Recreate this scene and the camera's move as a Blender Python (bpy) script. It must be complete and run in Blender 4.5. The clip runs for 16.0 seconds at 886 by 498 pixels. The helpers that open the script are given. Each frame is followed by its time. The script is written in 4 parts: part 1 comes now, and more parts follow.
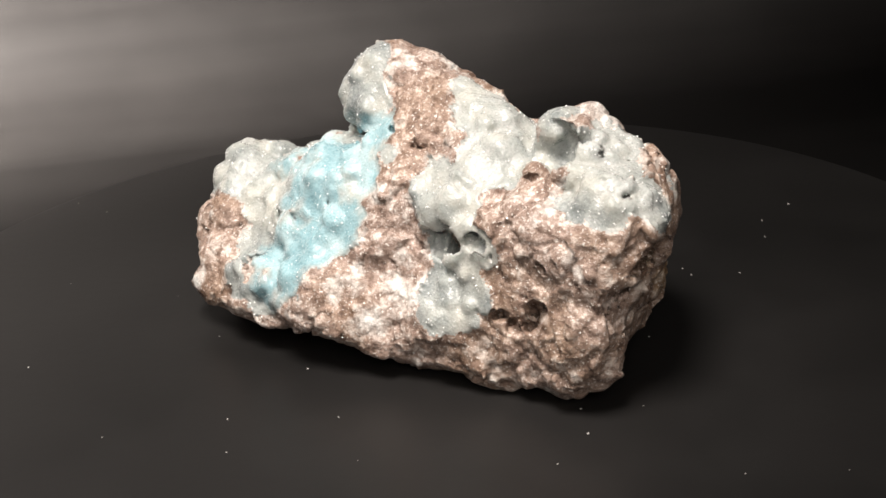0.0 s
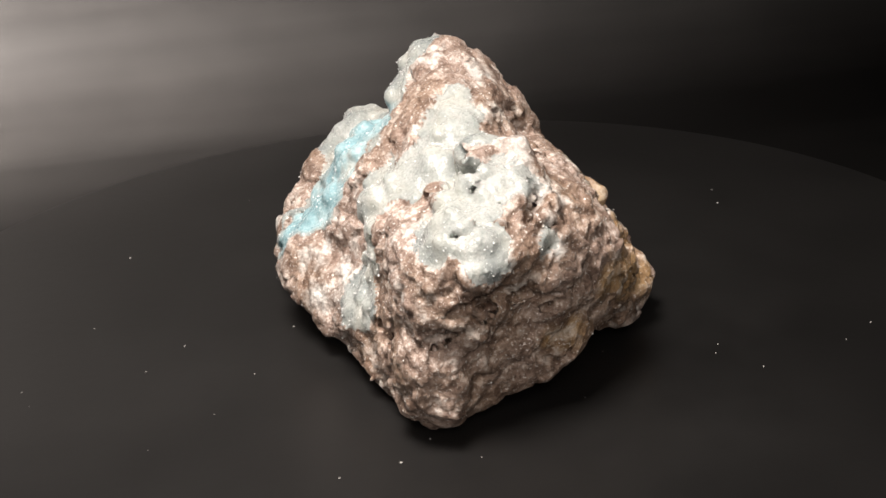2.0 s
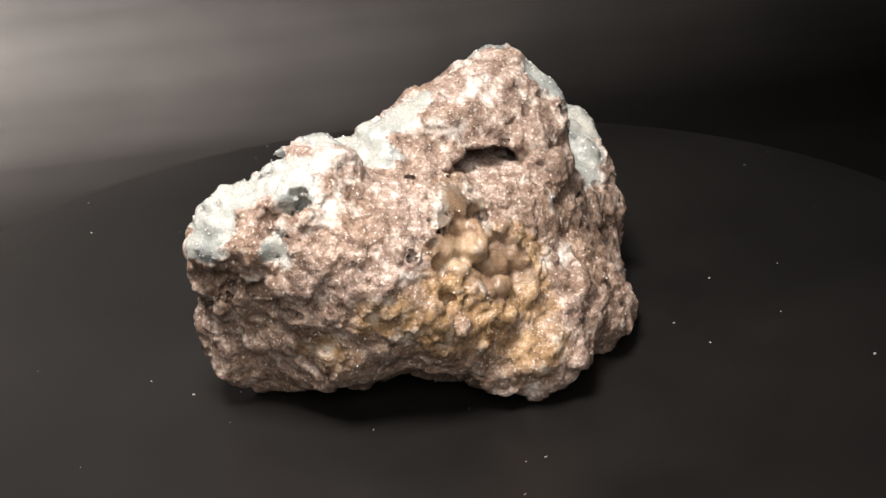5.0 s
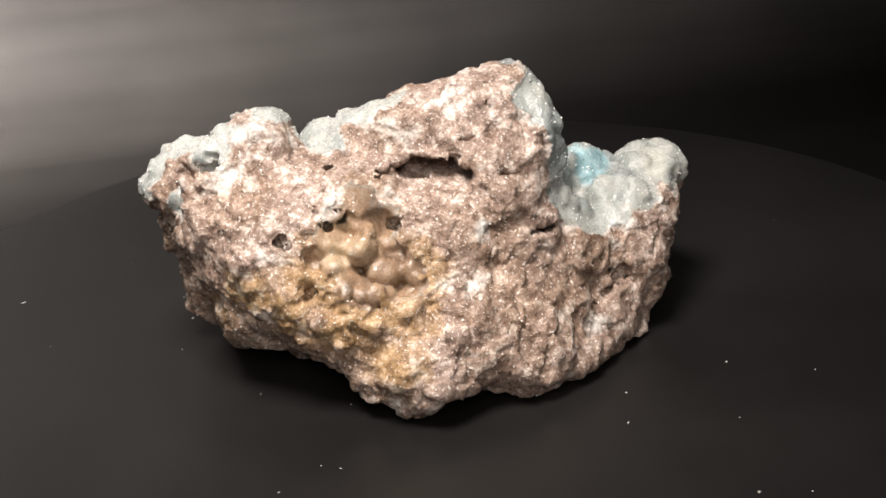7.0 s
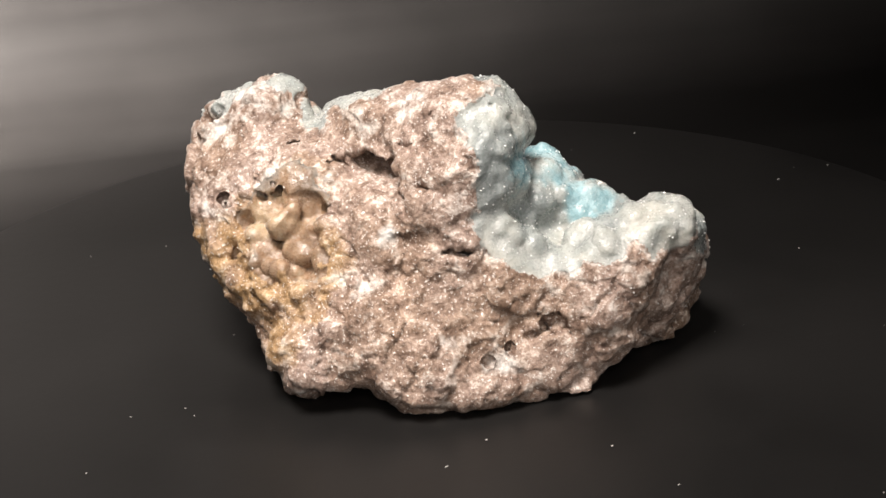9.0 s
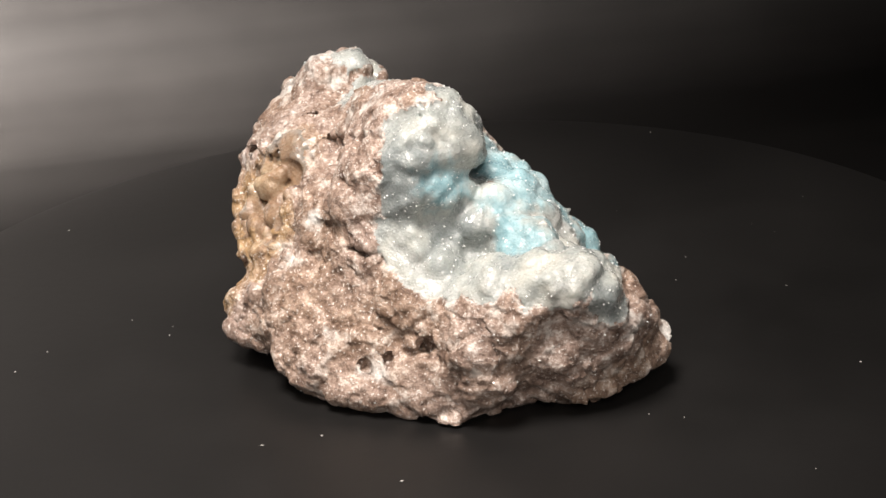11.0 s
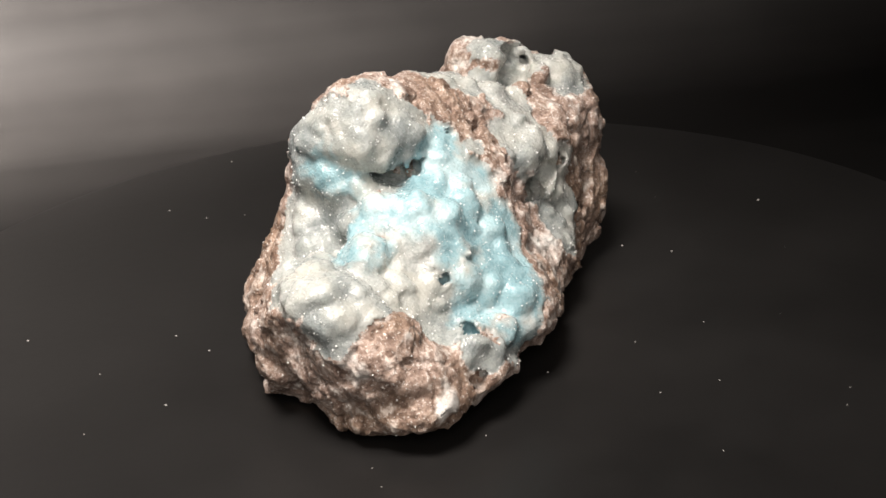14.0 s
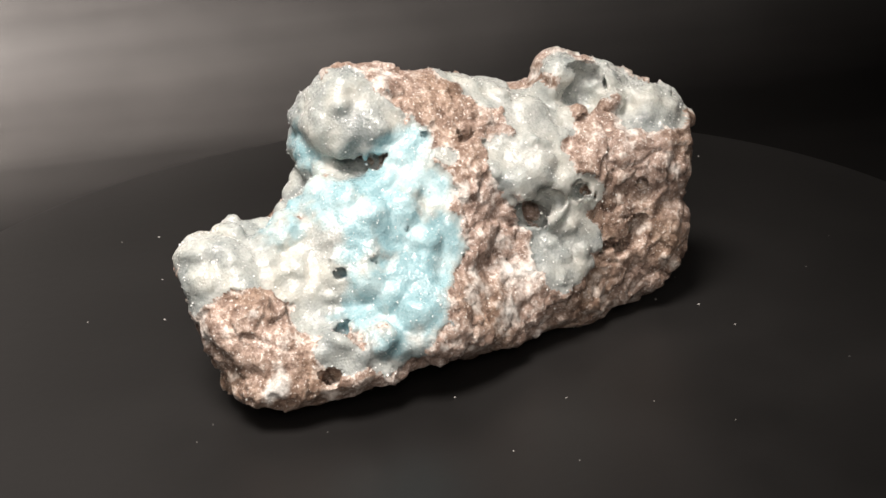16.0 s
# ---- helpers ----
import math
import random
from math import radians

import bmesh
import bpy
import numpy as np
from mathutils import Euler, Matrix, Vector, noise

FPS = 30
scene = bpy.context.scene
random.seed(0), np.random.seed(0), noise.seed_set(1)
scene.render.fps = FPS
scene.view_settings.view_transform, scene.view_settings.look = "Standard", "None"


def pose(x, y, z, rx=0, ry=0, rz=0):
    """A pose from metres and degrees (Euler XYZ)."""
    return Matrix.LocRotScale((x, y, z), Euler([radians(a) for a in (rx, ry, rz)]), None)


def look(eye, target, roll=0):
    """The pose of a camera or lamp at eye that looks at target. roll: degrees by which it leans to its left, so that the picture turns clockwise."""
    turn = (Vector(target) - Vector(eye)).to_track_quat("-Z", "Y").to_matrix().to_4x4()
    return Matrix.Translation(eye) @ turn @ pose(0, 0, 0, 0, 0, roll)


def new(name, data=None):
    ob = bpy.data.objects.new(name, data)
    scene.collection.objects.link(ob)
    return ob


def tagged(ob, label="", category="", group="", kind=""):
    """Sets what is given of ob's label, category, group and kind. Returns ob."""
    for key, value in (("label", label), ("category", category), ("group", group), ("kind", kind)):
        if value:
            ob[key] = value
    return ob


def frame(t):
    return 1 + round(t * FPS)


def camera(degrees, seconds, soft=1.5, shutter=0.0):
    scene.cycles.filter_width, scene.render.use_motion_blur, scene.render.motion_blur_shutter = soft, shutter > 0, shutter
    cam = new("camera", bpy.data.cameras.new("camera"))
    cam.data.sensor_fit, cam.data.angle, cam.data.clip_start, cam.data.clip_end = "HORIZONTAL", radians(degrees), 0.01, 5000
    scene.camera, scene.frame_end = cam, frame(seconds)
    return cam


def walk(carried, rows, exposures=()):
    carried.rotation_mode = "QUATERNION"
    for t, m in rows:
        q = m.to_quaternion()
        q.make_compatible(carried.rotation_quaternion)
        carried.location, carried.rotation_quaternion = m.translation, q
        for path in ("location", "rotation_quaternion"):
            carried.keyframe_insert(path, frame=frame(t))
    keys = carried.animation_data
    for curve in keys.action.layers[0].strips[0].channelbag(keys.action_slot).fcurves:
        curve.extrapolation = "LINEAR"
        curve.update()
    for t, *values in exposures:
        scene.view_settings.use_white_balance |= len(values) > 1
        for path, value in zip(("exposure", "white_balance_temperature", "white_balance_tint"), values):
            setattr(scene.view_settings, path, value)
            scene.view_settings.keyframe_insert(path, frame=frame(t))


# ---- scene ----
UNIT = 0.35          # metres between the camera's foot and the turntable's axis
TURN = -18.532      # degrees a second that the turntable turns

# ---- camera: it stands still ----
cam = camera(31.04, 16.0, soft=1.6)
EYE = Vector((0.0, -1.0, 0.5024)) * UNIT
AIM = EYE + Vector((math.sin(radians(0.290)) * math.cos(radians(23.952)), math.cos(radians(0.290)) * math.cos(radians(23.952)), -math.sin(radians(23.952))))
STAND = look(EYE, AIM, -3.786)
walk(cam, [(0.0, STAND), (16.0, STAND)], exposures=[(0.0, 0.0), (16.0, 0.0)])

# ---- light: a dim room, a shaded lamp overhead, a side spot on the backdrop, an added front fill ----
world = bpy.data.worlds.new("room_gloom")
scene.world = world
world.use_nodes = True
world.node_tree.nodes["Background"].inputs[0].default_value = (1.0, 0.93, 0.86, 1)
world.node_tree.nodes["Background"].inputs[1].default_value = 0.02


def area_lamp(name, eye, target, sx, sy, watts, colour):
    data = bpy.data.lights.new(name, "AREA")
    data.shape, data.size, data.size_y, data.energy, data.color = "RECTANGLE", sx, sy, watts, colour
    ob = new(name, data)
    ob.matrix_world = look(eye, target)
    return ob


def spot_lamp(name, eye, target, degrees, watts, radius, colour):
    data = bpy.data.lights.new(name, "SPOT")
    data.spot_size, data.spot_blend, data.energy, data.shadow_soft_size, data.color = radians(degrees), 0.9, watts, radius, colour
    ob = new(name, data)
    ob.matrix_world = look(eye, target)
    return ob


WARM = (1.0, 0.915, 0.85)
spot_lamp("shaded_lamp", (-0.10, -0.21, 0.60), (-0.045, -0.04, 0.03), 42, 35.0, 0.12, WARM)
spot_lamp("side_lamp", (-0.40, -0.05, 0.17), (-0.21, 0.28, 0.06), 62, 315.0, 0.06, WARM)
# Unseen fill added behind the camera to lift the rock's front faces.
area_lamp("front_fill", (0.02, -1.10, 0.78), (0.0, 0.0, 0.0), 0.45, 0.45, 7.2, WARM)


# ---- materials ----
def material(name, rough=0.5, spec=0.5):
    m = bpy.data.materials.new(name)
    m.use_nodes = True
    b = m.node_tree.nodes["Principled BSDF"]
    b.inputs["Roughness"].default_value = rough
    b.inputs["Specular IOR Level"].default_value = spec
    return m, m.node_tree, b


def node(tree, kind, links=None, **values):
    n = tree.nodes.new(kind)
    for key, value in values.items():
        n.inputs[key.replace("_", " ")].default_value = value
    for key, socket in (links or {}).items():
        tree.links.new(socket, n.inputs[key])
    return n


def noise_node(tree, scale, detail=5.0, rough=0.55, where=None):
    if where is None:
        where = tree.nodes.new("ShaderNodeTexCoord").outputs["Object"]
    return node(tree, "ShaderNodeTexNoise", {"Vector": where}, Scale=scale, Detail=detail, Roughness=rough).outputs["Fac"]


def ramp(tree, fac, *stops):
    n = tree.nodes.new("ShaderNodeValToRGB")
    els = n.color_ramp.elements
    while len(els) < len(stops):
        els.new(0.5)
    for e, (at, colour) in zip(els, stops):
        e.position, e.color = at, (*colour, 1)
    tree.links.new(fac, n.inputs[0])
    return n.outputs[0]


def mix(tree, fac, a, b):
    n = tree.nodes.new("ShaderNodeMix")
    n.data_type = "RGBA"
    for i, v in ((0, fac), (6, a), (7, b)):
        if isinstance(v, (int, float)):
            n.inputs[i].default_value = v
        elif isinstance(v, tuple):
            n.inputs[i].default_value = (*v, 1)
        else:
            tree.links.new(v, n.inputs[i])
    return n.outputs[2]


def calc(tree, op, a, b=0.0, c=0.0, clamp=False):
    n = tree.nodes.new("ShaderNodeMath")
    n.operation, n.use_clamp = op, clamp
    for i, v in enumerate((a, b, c)):
        if isinstance(v, (int, float)):
            n.inputs[i].default_value = v
        else:
            tree.links.new(v, n.inputs[i])
    return n.outputs[0]


def attribute(tree, name):
    n = tree.nodes.new("ShaderNodeAttribute")
    n.attribute_name = name
    return n.outputs["Fac"]


def bump(tree, shader, height, strength, distance, under=None):
    n = node(tree, "ShaderNodeBump", {"Height": height}, Strength=strength, Distance=distance)
    if under is not None:
        tree.links.new(under, n.inputs["Normal"])
    tree.links.new(n.outputs[0], shader.inputs["Normal"])
    return n.outputs[0]


def matrix_material():
    """Crystalline brown carbonate rock: tan to rust grains, white flecks with sparkle painted in, ochre stains."""
    m, t, b = material("brown_matrix", 0.55, 0.5)
    patch, broad, fleck = noise_node(t, 38, 5, 0.6), noise_node(t, 150, 4, 0.6), noise_node(t, 1500, 3, 0.65)
    grain = calc(t, "MULTIPLY_ADD", noise_node(t, 300, 5, 0.72), 0.72, calc(t, "MULTIPLY", noise_node(t, 1300, 3, 0.7), 0.28))
    # The darkest grain stops also paint shade into the small pits.
    base = ramp(t, grain, (0.35, (0.10, 0.062, 0.046)), (0.45, (0.25, 0.172, 0.135)), (0.54, (0.42, 0.32, 0.27)), (0.62, (0.80, 0.72, 0.66)))
    rust = ramp(t, grain, (0.34, (0.085, 0.045, 0.028)), (0.46, (0.215, 0.138, 0.095)), (0.56, (0.38, 0.268, 0.20)), (0.66, (0.70, 0.57, 0.47)))
    col = mix(t, ramp(t, patch, (0.42, (0, 0, 0)), (0.60, (1, 1, 1))), base, rust)
    col = mix(t, calc(t, "MULTIPLY", attribute(t, "ochre"), 0.85), col, ramp(t, grain, (0.34, (0.13, 0.07, 0.025)), (0.54, (0.42, 0.26, 0.115)), (0.66, (0.66, 0.50, 0.31))))
    pale = calc(t, "MULTIPLY_ADD", attribute(t, "pale"), 1.3, calc(t, "MULTIPLY_ADD", broad, 4.2, -2.35))
    col = mix(t, calc(t, "MULTIPLY", pale, 0.75, clamp=True), col, ramp(t, grain, (0.36, (0.40, 0.35, 0.31)), (0.56, (0.76, 0.74, 0.70))))
    # White flecks, dense enough to paint in the rock's sparkle too.
    col = mix(t, ramp(t, fleck, (0.60, (0, 0, 0)), (0.66, (1, 1, 1))), col, (0.82, 0.77, 0.72))
    t.links.new(col, b.inputs["Base Color"])
    t.links.new(calc(t, "MULTIPLY_ADD", fleck, -1.0, 1.0, clamp=True), b.inputs["Roughness"])
    n1 = bump(t, b, grain, 1.0, 0.0010)
    bump(t, b, fleck, 0.8, 0.0003, n1)
    return m


def druse_material():
    """Drusy, botryoidal crust: translucent grey to sky blue, honey coloured in the iron-stained vug."""
    m, t, b = material("drusy_crust", 0.28, 0.6)
    broad, fine = noise_node(t, 90, 3), noise_node(t, 1900, 3, 0.6)
    where = t.nodes.new("ShaderNodeTexCoord").outputs["Object"]
    cells = node(t, "ShaderNodeTexVoronoi", {"Vector": where}, Scale=1700.0)
    grey = ramp(t, broad, (0.33, (0.19, 0.215, 0.213)), (0.48, (0.32, 0.34, 0.322)), (0.64, (0.47, 0.47, 0.425)))
    blue = ramp(t, broad, (0.35, (0.17, 0.32, 0.36)), (0.52, (0.26, 0.43, 0.47)), (0.68, (0.42, 0.56, 0.585)))
    honey = ramp(t, broad, (0.33, (0.13, 0.066, 0.026)), (0.52, (0.27, 0.155, 0.075)), (0.66, (0.42, 0.30, 0.18)))
    white = ramp(t, fine, (0.35, (0.33, 0.35, 0.335)), (0.6, (0.46, 0.47, 0.445)))
    col = mix(t, attribute(t, "blue"), grey, blue)
    col = mix(t, attribute(t, "pale"), col, white)
    col = mix(t, attribute(t, "ochre"), col, honey)
    col = mix(t, calc(t, "MULTIPLY", fine, 0.16), col, (0.80, 0.82, 0.80))
    t.links.new(col, b.inputs["Base Color"])
    b.inputs["Subsurface Weight"].default_value = 0.65
    b.inputs["Subsurface Radius"].default_value = (0.9, 1.0, 1.0)
    b.inputs["Subsurface Scale"].default_value = 0.003
    t.links.new(ramp(t, cells.outputs["Color"], (0.2, (0.12, 0.12, 0.12)), (0.8, (0.5, 0.5, 0.5))), b.inputs["Roughness"])
    n1 = bump(t, b, cells.outputs["Distance"], 0.4, 0.0003)
    bump(t, b, fine, 0.4, 0.0002, n1)
    return m


def black_plastic(name, rough, scale=1.0, tone=0.012, spec=0.3, brushed=0.0):
    """Black satin plastic, scuffed and dusty."""
    m, t, b = material(name, rough, spec)
    film, wear = noise_node(t, 9 * scale, 6, 0.6), noise_node(t, 260 * scale, 3)
    if brushed:
        long = node(t, "ShaderNodeMapping", {"Vector": t.nodes.new("ShaderNodeTexCoord").outputs["Object"]}, Scale=(4.0, 90.0, 90.0)).outputs[0]
        film = calc(t, "MULTIPLY_ADD", noise_node(t, 1.0, 4, 0.6, long), brushed, calc(t, "MULTIPLY", film, 1 - brushed))
    t.links.new(ramp(t, film, (0.35, (tone * 0.8, tone * 0.76, tone * 0.74)), (0.7, (tone * 1.7, tone * 1.6, tone * 1.55))), b.inputs["Base Color"])
    t.links.new(calc(t, "MULTIPLY_ADD", film, 0.16, rough - 0.08), b.inputs["Roughness"])
    bump(t, b, wear, 0.15, 0.0002)
    return m


# Near-white base colour paints in the sparkle of the crystal points.
GLINT = material("glint_white", 0.15, 0.9)[0]
GLINT.node_tree.nodes["Principled BSDF"].inputs["Base Color"].default_value = (0.94, 0.95, 0.94, 1)
MATRIX, DRUSE = matrix_material(), druse_material()
PLATTER = black_plastic("platter_plastic", 0.42, 1.0, 0.0076, 0.42)
BOARD = black_plastic("backdrop_board", 0.5, 0.6, 0.0075, 0.06, 0.25)
DESK = black_plastic("desk_laminate", 0.5)
WALLPAINT = material("wall_paint", 0.9)[0]
WALLPAINT.node_tree.nodes["Principled BSDF"].inputs["Base Color"].default_value = (0.05, 0.047, 0.044, 1)
DUST = material("dust_lint", 0.8)[0]
DUST.node_tree.nodes["Principled BSDF"].inputs["Base Color"].default_value = (0.36, 0.35, 0.33, 1)


# ---- the setting ----
def mesh_object(name, verts, faces, mat, parent=None, smooth=False):
    data = bpy.data.meshes.new(name)
    data.from_pydata(verts, [], faces)
    if smooth:
        data.polygons.foreach_set("use_smooth", [True] * len(data.polygons))
    data.materials.append(mat)
    ob = new(name, data)
    ob.parent = parent
    return ob


def slab(name, lo, hi, mat, label="", category=""):
    (a, b, c), (d, e, f) = lo, hi
    v = [(a, b, c), (d, b, c), (d, e, c), (a, e, c), (a, b, f), (d, b, f), (d, e, f), (a, e, f)]
    q = [(3, 2, 1, 0), (4, 5, 6, 7), (0, 1, 5, 4), (1, 2, 6, 5), (2, 3, 7, 6), (3, 0, 4, 7)]
    return tagged(mesh_object(name, v, q, mat), label, category, kind="structure")


DESK_Z = -0.022
slab("desk_top", (-0.8, -0.7, DESK_Z - 0.03), (0.8, 0.8, DESK_Z), DESK, "black matt desk surface under the turntable", "desk")
slab("floor", (-1.6, -1.6, -0.80), (1.6, 1.6, -0.75), WALLPAINT, "dim plain floor of the room", "floor")
slab("ceiling", (-1.6, -1.6, 1.65), (1.6, 1.6, 1.70), WALLPAINT, "dim plain ceiling of the room", "ceiling")
slab("wall_north", (-1.6, 1.6, -0.75), (1.6, 1.65, 1.65), WALLPAINT, "dim plain wall behind the backdrop", "wall")
slab("wall_south", (-1.6, -1.65, -0.75), (1.6, -1.6, 1.65), WALLPAINT, "dim plain wall behind the camera", "wall")
slab("wall_west", (-1.65, -1.6, -0.75), (-1.6, 1.6, 1.65), WALLPAINT, "dim plain wall beside the desk", "wall")
slab("wall_east", (1.6, -1.6, -0.75), (1.65, 1.6, 1.65), WALLPAINT, "dim plain wall beside the desk", "wall")


def backdrop_board():
    """A black sheet that sweeps up from the desk in a wide curve."""
    prof = [(0.0, 0.0)]
    R = 0.05
    prof += [(0.34 + R * math.sin(a), R - R * math.cos(a)) for a in np.linspace(0, radians(80), 22)]
    x, z = prof[-1]
    prof += [(x + s * math.cos(radians(80)), z + s * math.sin(radians(80))) for s in (0.1, 0.25, 0.5)]
    n, thick = len(prof), 0.003
    verts = []
    for u in np.linspace(-0.75, 0.75, 41):
        for x, z in prof:
            verts.append((u, x, z))
    for u in np.linspace(-0.75, 0.75, 41):
        for x, z in prof:
            verts.append((u, x + thick, z - thick * 0.4))
    faces, half = [], 41 * n
    for i in range(40):
        for j in range(n - 1):
            a = i * n + j
            faces += [(a, a + n, a + n + 1, a + 1), (half + a + 1, half + a + n + 1, half + a + n, half + a)]
    for j in range(n - 1):
        faces += [(j, j + 1, half + j + 1, half + j), (40 * n + j + 1, 40 * n + j, half + 40 * n + j, half + 40 * n + j + 1)]
    for i in range(40):
        faces += [((i + 1) * n - 1, (i + 2) * n - 1, half + (i + 2) * n - 1, half + (i + 1) * n - 1)]
    ob = mesh_object("backdrop", verts, faces, BOARD, smooth=True)
    ob.matrix_world = pose(0.02, -0.14, DESK_Z + 0.004, 0, 0, 8)
    return tagged(ob, "black satin board curving up behind the turntable", "backdrop", kind="structure")


backdrop_board()


# ---- the turntable ----
def lathe(name, profile, steps, mat, parent=None):
    verts = [(r * math.cos(2 * math.pi * i / steps), r * math.sin(2 * math.pi * i / steps), z) for i in range(steps) for r, z in profile]
    n, faces = len(profile), []
    for i in range(steps):
        a, b = i * n, (i + 1) % steps * n
        faces += [(a + j, b + j, b + j + 1, a + j + 1) for j in range(n - 1)]
    faces += [tuple(i * n for i in range(steps))[::-1], tuple(i * n + n - 1 for i in range(steps))]
    ob = mesh_object(name, verts, faces, mat, parent)
    return ob


turntable = tagged(new("turntable"), "round matt black turntable with specks of lint", "turntable")
RIM = 0.4310 * UNIT
lathe("platter", [(RIM - 0.004, -0.010), (RIM - 0.001, -0.009), (RIM, -0.007), (RIM, -0.0022), (RIM - 0.0006, -0.0008), (RIM - 0.0020, 0.0)], 160, PLATTER, turntable)
lathe("foot", [(0.055, DESK_Z + 0.0005), (0.06, DESK_Z + 0.002), (0.05, -0.011)], 64, PLATTER, turntable)


# ---- the mineral specimen: a field of lumps, vugs and nodules ----
rng = np.random.default_rng(11)
SWELL = 0.0028
LUMPS, CUTS, ZONES, NODULES, BEDS, PITS = [], [], [], [], [], []


def spin(rx, ry, rz):
    return np.array(Euler((radians(rx), radians(ry), radians(rz))).to_matrix())


def lump(centre, size, turn):
    """A block with rounded edges that belongs to the body of the rock."""
    LUMPS.append((np.array(centre), np.array(size), spin(*turn)))


def cut(centre, size, turn=(0, 0, 0), soft=0.003):
    """A hollow that is taken out of the body."""
    CUTS.append((np.array(centre), np.array(size), spin(*turn), soft))


def zone(kind, centre, size, turn=(0, 0, 0), gain=1.0):
    """Where a mineral covers the surface: blue, grey, pale (white) or ochre."""
    ZONES.append((kind, np.array(centre), np.array(size), spin(*turn), gain))


def block_field(P, centre, size, R):
    q = np.abs((P - centre) @ R) / size
    k0 = np.cbrt((q * q * q).sum(1) + 1e-12)
    k1 = np.sqrt(((q / size) ** 2).sum(1)) + 1e-9
    return (k0 - 1) * k0 / k1


def body_field(P, k=0.008):
    s = np.zeros(len(P))
    for c, size, R in LUMPS:
        s += np.exp(np.clip(-block_field(P, c, size, R) / k, -60, 25))
    return -k * np.log(s + 1e-26)


def hash3(i, j, k, seed):
    h = (i * 374761393 + j * 668265263 + k * 2147483647 + seed * 144269504) & 0xFFFFFFFF
    h = ((h ^ (h >> 13)) * 1274126177) & 0xFFFFFFFF
    return ((h ^ (h >> 16)) & 0xFFFF) / 65535.0


def value_noise(P, size, seed):
    Q = P / size + 100.0
    I = np.floor(Q).astype(np.int64)
    f = Q - I
    f = f * f * (3 - 2 * f)
    out = np.zeros(len(P))
    for a in (0, 1):
        for b in (0, 1):
            for c in (0, 1):
                w = (f[:, 0] if a else 1 - f[:, 0]) * (f[:, 1] if b else 1 - f[:, 1]) * (f[:, 2] if c else 1 - f[:, 2])
                out += w * hash3(I[:, 0] + a, I[:, 1] + b, I[:, 2] + c, seed)
    return out * 2 - 1


def fbm(P, size, seed, octaves=3, gain=0.5):
    total, amp = np.zeros(len(P)), 1.0
    for o in range(octaves):
        total += amp * value_noise(P, size / 2 ** o, seed + o)
        amp *= gain
    return total


def cell_noise(P, size, seed, chips=False):
    """Distance to the nearest of scattered points, in cells; with chips also a random number for each cell."""
    Q = P / size + 100.0
    I = np.floor(Q).astype(np.int64)
    best, own = np.full(len(P), 9.0), np.zeros(len(P))
    for a in (-1, 0, 1):
        for b in (-1, 0, 1):
            for c in (-1, 0, 1):
                i, j, k = I[:, 0] + a, I[:, 1] + b, I[:, 2] + c
                d = (i + hash3(i, j, k, seed) - Q[:, 0]) ** 2 + (j + hash3(i, j, k, seed + 7) - Q[:, 1]) ** 2 + (k + hash3(i, j, k, seed + 13) - Q[:, 2]) ** 2
                own = np.where(d < best, hash3(i, j, k, seed + 29), own)
                best = np.minimum(best, d)
    return (np.sqrt(best), own) if chips else np.sqrt(best)


def settle(P, depth=0.0, steps=6):
    """Moves points onto the surface of the body, or to a depth under it."""
    for _ in range(steps):
        f = full_field(P) + depth
        g = np.stack([(full_field(P + e) + depth - f) / 1e-4 for e in np.eye(3) * 1e-4], 1)
        P = P - 0.9 * np.clip(f, -0.01, 0.01)[:, None] * g / ((g * g).sum(1) + 1e-6)[:, None]
    return P


def full_field(P):
    f = body_field(P)
    for c, size, R, soft in CUTS:
        f = np.maximum(f, -block_field(P, c, size, R))
    for c, size, R, depth in BEDS:
        f = f + depth * np.clip(2.5 - 2.5 * np.sqrt(((((P - c) @ R) / size) ** 2).sum(1)), 0, 1)
    return f


def nodules(centre, size, count, small, large, turn=(0, 0, 0), proud=0.7, bed=0.005):
    """Rounded knobs of crust scattered over the surface inside an ellipsoid."""
    P = rng.normal(size=(count * 5, 3))
    P = P / np.linalg.norm(P, axis=1)[:, None] * rng.random((len(P), 1)) ** (1 / 3)
    R = spin(*turn)
    P = np.array(centre) + (P * np.array(size)) @ R.T
    BEDS.append((np.array(centre), np.array(size), R, bed))
    P = settle(P)
    inside = ((((P - np.array(centre)) @ R) / np.array(size)) ** 2).sum(1) < 1.15
    P = P[inside]
    r = small + (large - small) * rng.random(len(P)) ** 1.6
    kept = []
    for i in range(len(P)):
        if len(kept) < count and all(((P[i] - P[j]) ** 2).sum() > (0.62 * (r[i] + r[j])) ** 2 for j in kept):
            kept.append(i)
    P, r = P[kept], r[kept]
    P = settle(P, r * (1 - proud), 3)
    NODULES.extend((p, k) for p, k, f in zip(P, r, full_field(P)) if abs(f) < k)


def pits(count, small, large):
    """Small ragged holes all over the rock."""
    P = rng.uniform((-0.17, -0.15, 0.02), (0.17, 0.14, 0.19), (count * 6, 3))
    P = P[np.abs(body_field(P)) < 0.02]
    P = settle(P)[:count]
    for p in P:
        r = small + (large - small) * rng.random() ** 2
        for _ in range(2):
            PITS.append((p + rng.normal(0, 0.6 * r, 3), r))


def hole(mouth, inward, radius):
    """A dark opening that runs into the rock."""
    for depth in (0.3, 1.3, 2.2):
        PITS.append((np.array(mouth) + np.array(inward) * depth * radius, radius * (1.0 if depth < 2 else 0.8)))


def knob(centre, radius):
    """One large rounded knob of crust."""
    NODULES.append((np.array(centre), radius))


